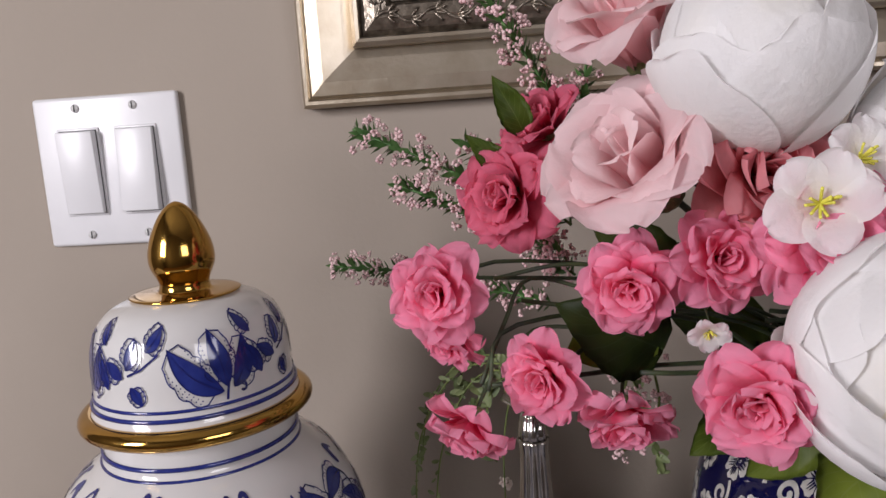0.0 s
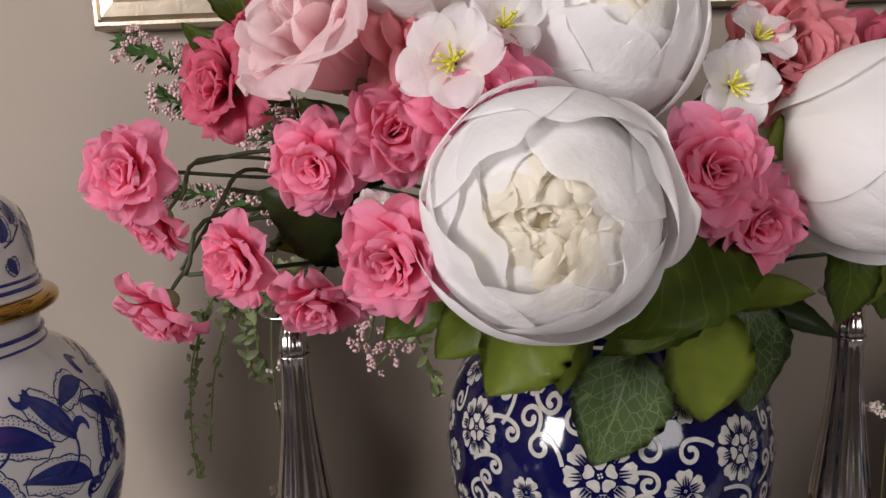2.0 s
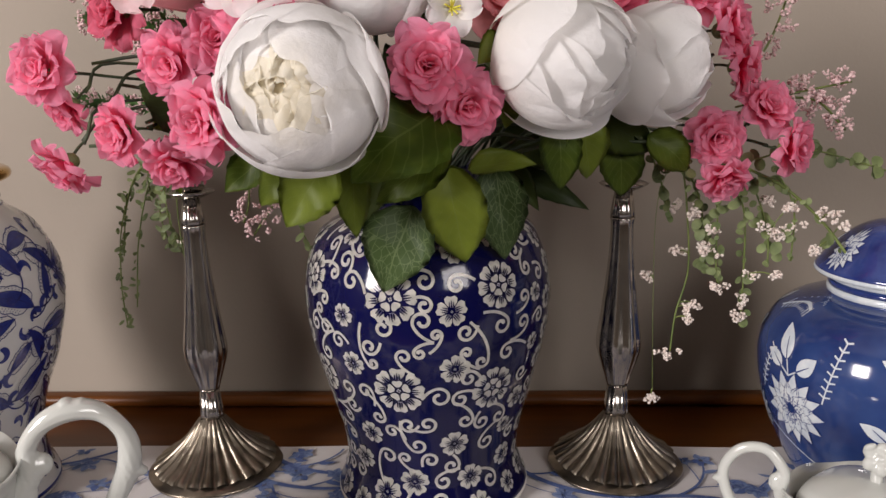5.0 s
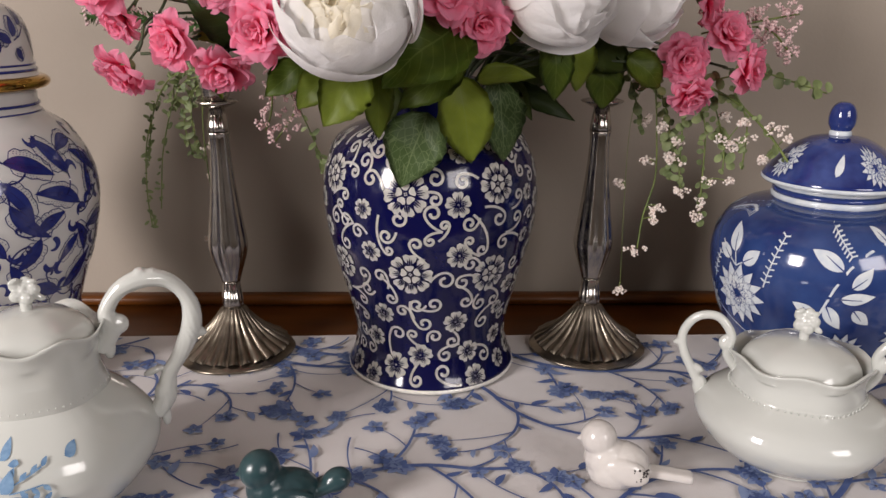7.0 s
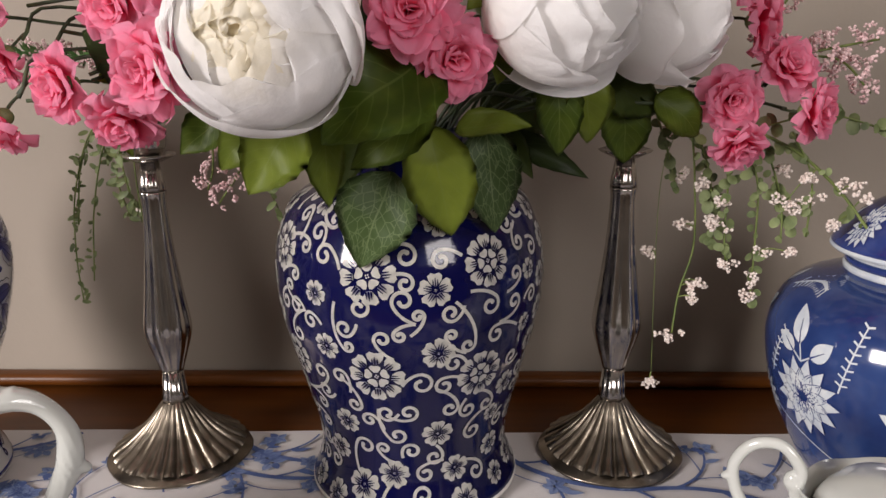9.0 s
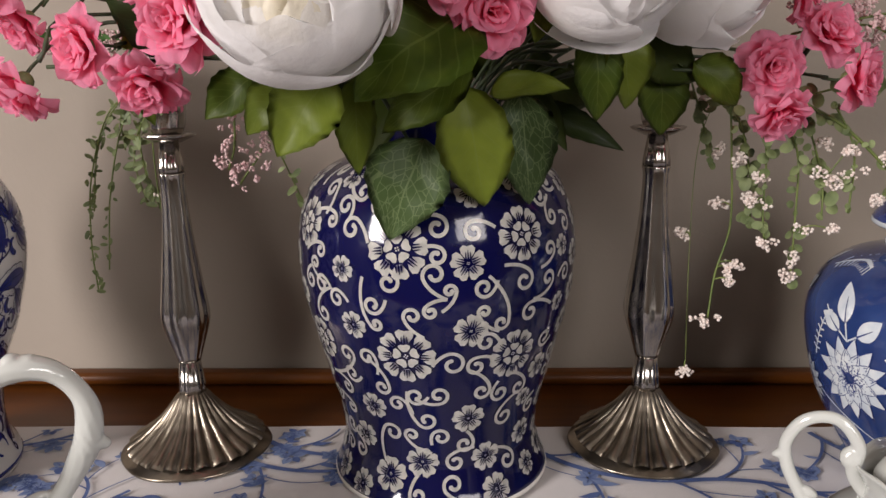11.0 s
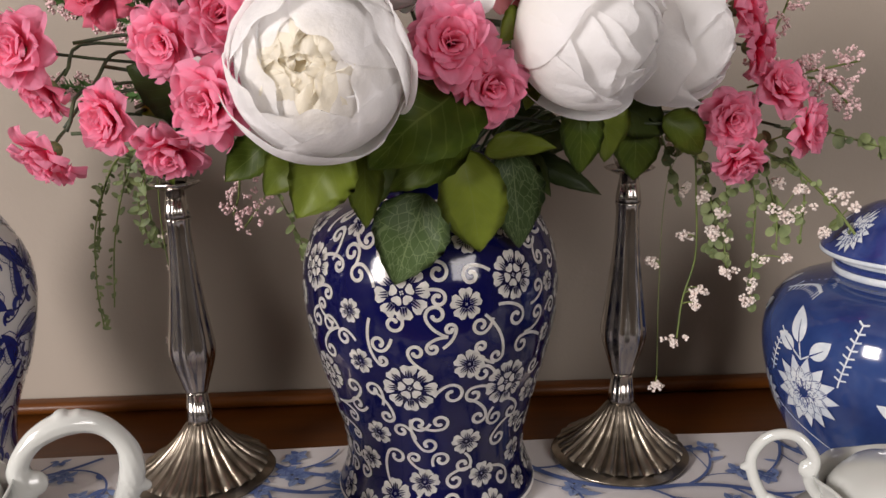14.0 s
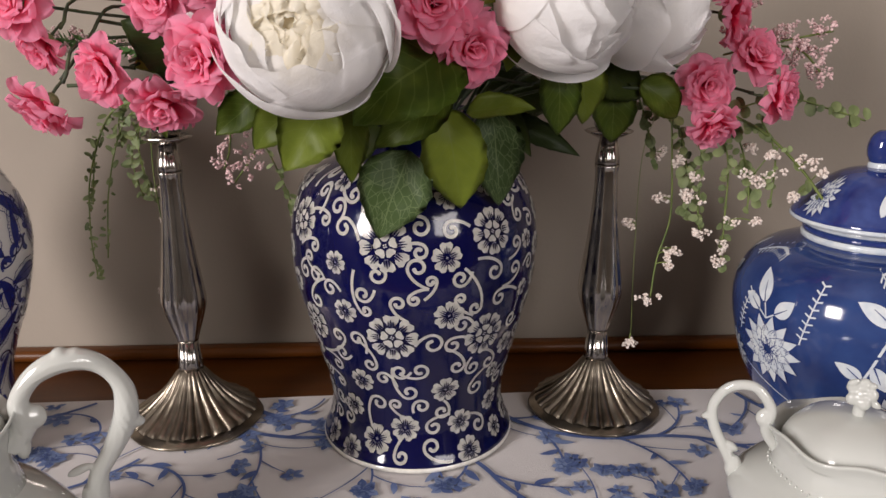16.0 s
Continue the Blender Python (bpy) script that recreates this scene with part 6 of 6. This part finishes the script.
# each spray rose hangs on a curved stalk
for _, p, r, f in roses:
    d = Vector(f).normalized()
    v = Vector(p)
    q = v - d * r * 2.2 + Vector((0, 0.004, 0.002))
    add_stem([v - d * r * 0.7, q, q.lerp(CORE, 0.5) + Vector((0, 0.012, 0.006)), CORE + Vector((0, 0, -0.03))], 0.0011)

# woody stems that fan out of the vase
stems = [((0.205, 0.435, 1.10), (0.13, 0.385, 1.19), (0.03, 0.37, 1.215)), ((0.21, 0.435, 1.10), (0.14, 0.38, 1.175), (0.01, 0.36, 1.178)), ((0.21, 0.43, 1.10), (0.15, 0.37, 1.17), (0.08, 0.35, 1.185)),
         ((0.225, 0.43, 1.10), (0.28, 0.39, 1.165), (0.40, 0.385, 1.17)), ((0.22, 0.43, 1.10), (0.29, 0.40, 1.18), (0.41, 0.40, 1.225)), ((0.215, 0.43, 1.10), (0.18, 0.36, 1.17), (0.125, 0.32, 1.20)),
         ((0.22, 0.43, 1.10), (0.23, 0.37, 1.17), (0.235, 0.33, 1.205)), ((0.22, 0.43, 1.10), (0.22, 0.40, 1.2), (0.20, 0.34, 1.26)), ((0.225, 0.43, 1.1), (0.26, 0.4, 1.19), (0.30, 0.35, 1.205)), ((0.215, 0.43, 1.1), (0.16, 0.41, 1.22), (0.08, 0.40, 1.29)), ((0.225, 0.43, 1.1), (0.28, 0.41, 1.2), (0.34, 0.39, 1.255)), ((0.225, 0.43, 1.1), (0.29, 0.42, 1.2), (0.37, 0.405, 1.278))]
for k, p in enumerate(stems):
    add_stem(p, 0.0012)
for k in range(14):
    a = rl.uniform(0, 6.28)
    e = CORE + Vector((math.cos(a) * 0.07, -0.03 + rl.uniform(-0.03, 0.03), 0.02 + math.sin(a) * 0.05))
    add_stem([(0.217 + rl.uniform(-0.02, 0.02), 0.437, 1.11), (CORE + e) / 2, e], 0.0013)
for p in (((0.085, 0.372, 1.226), (0.05, 0.365, 1.232), (0.018, 0.36, 1.228)), ((0.07, 0.372, 1.215), (0.035, 0.38, 1.223), (0.022, 0.372, 1.205), (0.010, 0.352, 1.182)), ((0.08, 0.375, 1.20), (0.06, 0.36, 1.196), (0.05, 0.352, 1.192)),
          ((0.065, 0.37, 1.20), (0.035, 0.372, 1.20), (0.02, 0.36, 1.182))):
    add_stem(p, 0.0011)


# ---- heath and trailing sprigs ----
def cluster(bm, c, r, rnd, n=9):
    for k in range(n):
        d = Vector((rnd.gauss(0, 1), rnd.gauss(0, 1), rnd.gauss(0, 1))).normalized()
        bmesh.ops.create_icosphere(bm, subdivisions=1, radius=r * rnd.uniform(0.28, 0.45), matrix=Matrix.Translation(Vector(c) + d * r * 0.75))


def heath(points, seed, label, dense=1.0, pink=True, needles=True):
    """A heath twig: stem, short needles and tiny clustered buds."""
    rnd = random.Random(seed)
    ob = thing("heath_sprig", label, "sprig", "heath sprigs")
    pts = [Vector(p) for p in spline(points, 8)]
    part("stem", tube(points, 0.0008, 5, None, 8), M_STEM_GREEN if not needles else M_NEEDLE, ob)
    nb, bb = bmesh.new(), bmesh.new()
    for i in range(1, len(pts)):
        d = (pts[i] - pts[i - 1]).normalized()
        for k in range(int((5 if needles else 0) * dense)):
            s = d.orthogonal()
            s.rotate(Matrix.Rotation(rnd.uniform(0, 6.28), 3, d))
            b = pts[i - 1].lerp(pts[i], rnd.random())
            e = b + (s * 0.8 + d * 0.8) * rnd.uniform(0.005, 0.009)
            w = d.cross(s) * 0.0012
            m = b.lerp(e, 0.5)
            nb.faces.new([nb.verts.new(q) for q in (b, m + w, e, m - w)])
        for k in range(int(2.6 * dense)):
            s = d.orthogonal()
            s.rotate(Matrix.Rotation(rnd.uniform(0, 6.28), 3, d))
            c = pts[i - 1].lerp(pts[i], rnd.random()) + s * rnd.uniform(0.003, 0.0085) + d * 0.002
            cluster(bb, c, rnd.uniform(0.0020, 0.0034), rnd, 8)
    if needles:
        tagged(part("needle_foliage", nb, M_NEEDLE, ob), kind="stuff")
    else:
        nb.free()
    tagged(part("bud_fuzz", bb, M_BUD if pink else M_BUD_WHITE, ob, "tiny pale pink buds"), kind="stuff")
    return ob


LH = "green heath sprig with tiny pale pink buds"
heath([(0.055, 0.42, 1.225), (0.01, 0.46, 1.262), (-0.065, 0.50, 1.297)], 1, LH, 2.8)
heath([(0.06, 0.42, 1.215), (0.02, 0.45, 1.243), (-0.037, 0.48, 1.262)], 2, LH, 2.8)
heath([(0.05, 0.46, 1.19), (-0.02, 0.52, 1.198), (-0.096, 0.552, 1.202)], 3, LH, 2.6)
heath([(0.07, 0.41, 1.265), (0.05, 0.415, 1.31), (0.018, 0.42, 1.362)], 4, LH, 2.7)
heath([(0.06, 0.43, 1.24), (0.03, 0.44, 1.265), (0.005, 0.455, 1.285)], 5, LH, 1.2)
heath([(0.06, 0.42, 1.27), (0.065, 0.42, 1.30), (0.075, 0.43, 1.345)], 6, LH, 1.2)
LP = "dusty pink dried heath sprig beside the roses"
heath([(0.43, 0.41, 1.19), (0.47, 0.415, 1.198), (0.512, 0.42, 1.205)], 7, LP, 1.6, True, False)
heath([(0.46, 0.413, 1.196), (0.49, 0.42, 1.192), (0.512, 0.422, 1.172)], 8, LP, 1.5, True, False)
heath([(0.43, 0.41, 1.20), (0.455, 0.42, 1.235), (0.47, 0.43, 1.27)], 9, LP, 1.2, True, False)
heath([(0.10, 0.43, 1.165), (0.105, 0.44, 1.13), (0.085, 0.45, 1.10)], 10, LP, 0.9, True, False)
heath([(0.09, 0.43, 1.17), (0.085, 0.445, 1.13), (0.078, 0.45, 1.11)], 12, LP, 0.8, True, False)


def round_leaf(wide=0.40):
    bm = bmesh.new()
    c = bm.verts.new((0, 0.5, 0.06))
    ring = [bm.verts.new((wide * math.sin(a), 0.5 - 0.5 * math.cos(a), 0.10 * abs(math.sin(a)))) for a in np.linspace(0, 6.283, 11)[:-1]]
    for k in range(10):
        bm.faces.new((c, ring[k], ring[(k + 1) % 10]))
    return bm


def trailing(points, seed, label, leaf=0.008, flowers=(), dense=1.0, thin=0.0007, wide=0.40):
    """A hanging tendril with small round leaves and white flower clusters."""
    rnd = random.Random(seed)
    ob = thing("trailing_sprig", label, "sprig", "trailing sprigs")
    pts = [Vector(p) for p in spline(points, 8)]
    part("stem", tube(points, thin, 5, None, 8), M_STEM_GREEN, ob)
    lb = bmesh.new()
    src = bpy.data.meshes.new("tmp")
    rl_ = round_leaf(wide)
    rl_.to_mesh(src)
    rl_.free()
    for i in range(1, len(pts)):
        d = (pts[i] - pts[i - 1]).normalized()
        n = dense * (1 if rnd.random() < dense % 1 or dense >= 1 else 0)
        for k in range(max(0, int(round(n * rnd.uniform(0.3, 1.25))))):
            s = d.orthogonal()
            s.rotate(Matrix.Rotation(rnd.uniform(0, 6.28), 3, d))
            s = (s + d * 0.3 + Vector((0, -0.2, 0))).normalized()
            m = aim(pts[i - 1].lerp(pts[i], rnd.random()) + s * 0.002, (rnd.uniform(-0.6, 0.6), -1, rnd.uniform(-0.2, 0.8)), rnd.uniform(0, 360), leaf * rnd.uniform(0.5, 1.3))
            n0 = len(lb.verts)
            lb.from_mesh(src)
            lb.verts.ensure_lookup_table()
            bmesh.ops.transform(lb, matrix=m, verts=lb.verts[n0:])
    bpy.data.meshes.remove(src)
    tagged(part("small_foliage", lb, M_SMALL_LEAF, ob), kind="stuff")
    for c in flowers:
        bm = bmesh.new()
        v = Vector(c)
        for k in range(6):
            cluster(bm, v + Vector((rnd.gauss(0, 0.0035), rnd.gauss(0, 0.002), rnd.gauss(0, 0.0016))), 0.0030, rnd, 8)
        near = min(pts, key=lambda q: (q - v).length)
        fl = part("umbel", bm, M_BUD_WHITE, ob, "tiny cream white flower cluster")
        if (near - v).length > 0.003:
            part("flower_stalk", tube([near, (near + v) / 2 + Vector((0, 0, 0.002)), v], 0.0005, 5, None, 4), M_STEM_GREEN, fl)
    return ob


LT = "trailing green sprig with round leaves and cream flowers"
trailing([(0.395, 0.405, 1.15), (0.405, 0.425, 1.12), (0.412, 0.437, 1.07), (0.405, 0.44, 1.035), (0.402, 0.44, 1.004)], 1, LT, 0.007, [(0.402, 0.44, 1.003), (0.413, 0.44, 1.038), (0.420, 0.438, 1.041), (0.404, 0.44, 1.083), (0.416, 0.437, 1.030)], 0.5)
trailing([(0.41, 0.40, 1.15), (0.425, 0.42, 1.12), (0.428, 0.425, 1.08), (0.430, 0.425, 1.062)], 2, LT, 0.0075, [(0.430, 0.42, 1.060), (0.421, 0.42, 1.087), (0.424, 0.42, 1.103)], 1.3)
trailing([(0.42, 0.40, 1.15), (0.440, 0.41, 1.12), (0.446, 0.418, 1.075), (0.447, 0.42, 1.036)], 3, LT, 0.0075, [(0.447, 0.418, 1.038), (0.466, 0.41, 1.071), (0.452, 0.416, 1.068), (0.446, 0.418, 1.05)], 1.4)
trailing([(0.435, 0.395, 1.15), (0.465, 0.405, 1.135), (0.495, 0.41, 1.11), (0.512, 0.40, 1.085)], 4, LT, 0.0082, [(0.472, 0.405, 1.120), (0.497, 0.405, 1.115), (0.460, 0.41, 1.105), (0.507, 0.40, 1.108), (0.490, 0.405, 1.09)], 0.8, 0.0011)
trailing([(0.44, 0.40, 1.155), (0.48, 0.415, 1.16), (0.52, 0.42, 1.15), (0.545, 0.42, 1.142)], 5, "thin green tendril with small round leaves", 0.010, [], 1.0)
trailing([(0.39, 0.41, 1.16), (0.385, 0.43, 1.12), (0.39, 0.45, 1.05), (0.395, 0.46, 0.965)], 6, "thin green tendril with cream flowers", 0.006, [(0.394, 0.46, 0.956), (0.388, 0.455, 1.06)], 0.3, 0.00025)
trailing([(0.37, 0.41, 1.17), (0.385, 0.425, 1.14), (0.395, 0.43, 1.11)], 7, LT, 0.0082, [(0.385, 0.425, 1.15), (0.40, 0.43, 1.12)], 1.5)
trailing([(0.455, 0.40, 1.15), (0.475, 0.41, 1.12), (0.478, 0.415, 1.08)], 8, LT, 0.0075, [(0.478, 0.412, 1.105)], 1.2)
LL = "thin trailing green sprig hanging beside the candlestick"
trailing([(0.045, 0.42, 1.165), (-0.005, 0.47, 1.15), (-0.035, 0.495, 1.10), (-0.043, 0.50, 1.05), (-0.042, 0.50, 1.012)], 11, LL, 0.0060, [], 1.5, 0.0006, 0.24)
trailing([(0.05, 0.42, 1.16), (0.005, 0.47, 1.145), (-0.022, 0.495, 1.09), (-0.032, 0.50, 1.03)], 12, LL, 0.0060, [], 1.5, 0.0006, 0.24)
trailing([(0.06, 0.43, 1.165), (0.015, 0.47, 1.14), (0.008, 0.49, 1.10), (0.012, 0.50, 1.075)], 13, LL, 0.0085, [], 1.7, 0.0006, 0.24)
trailing([(0.05, 0.44, 1.165), (0.0, 0.48, 1.15), (-0.01, 0.5, 1.12)], 14, LL, 0.0085, [], 2.0, 0.0006, 0.24)
trailing([(0.085, 0.44, 1.165), (0.10, 0.48, 1.13), (0.115, 0.50, 1.085), (0.12, 0.505, 1.06)], 15, LL, 0.009, [], 1.4, 0.0006, 0.24)
trailing([(0.05, 0.43, 1.165), (0.0, 0.475, 1.155), (-0.028, 0.495, 1.12), (-0.038, 0.50, 1.075)], 17, LL, 0.0065, [], 1.8, 0.0006, 0.24)
trailing([(0.055, 0.43, 1.165), (0.02, 0.47, 1.15), (0.0, 0.49, 1.115), (0.002, 0.50, 1.08)], 18, LL, 0.0075, [], 2.0, 0.0006, 0.24)
trailing([(0.39, 0.405, 1.16), (0.412, 0.425, 1.13), (0.420, 0.43, 1.10), (0.422, 0.43, 1.075)], 19, LT, 0.0080, [(0.412, 0.425, 1.115), (0.420, 0.43, 1.09)], 2.0)
trailing([(0.43, 0.40, 1.155), (0.45, 0.415, 1.13), (0.462, 0.42, 1.10), (0.464, 0.42, 1.075)], 20, LT, 0.0085, [(0.455, 0.415, 1.125), (0.470, 0.415, 1.098)], 1.6)
trailing([(0.03, 0.45, 1.17), (0.018, 0.48, 1.10), (0.016, 0.50, 1.03), (0.012, 0.50, 0.99)], 16, "thin trailing sprig with pale flowers behind the candlestick", 0.006, [(0.016, 0.50, 1.06), (0.012, 0.50, 1.0), (0.02, 0.49, 1.09)] , 0.3, 0.0005)
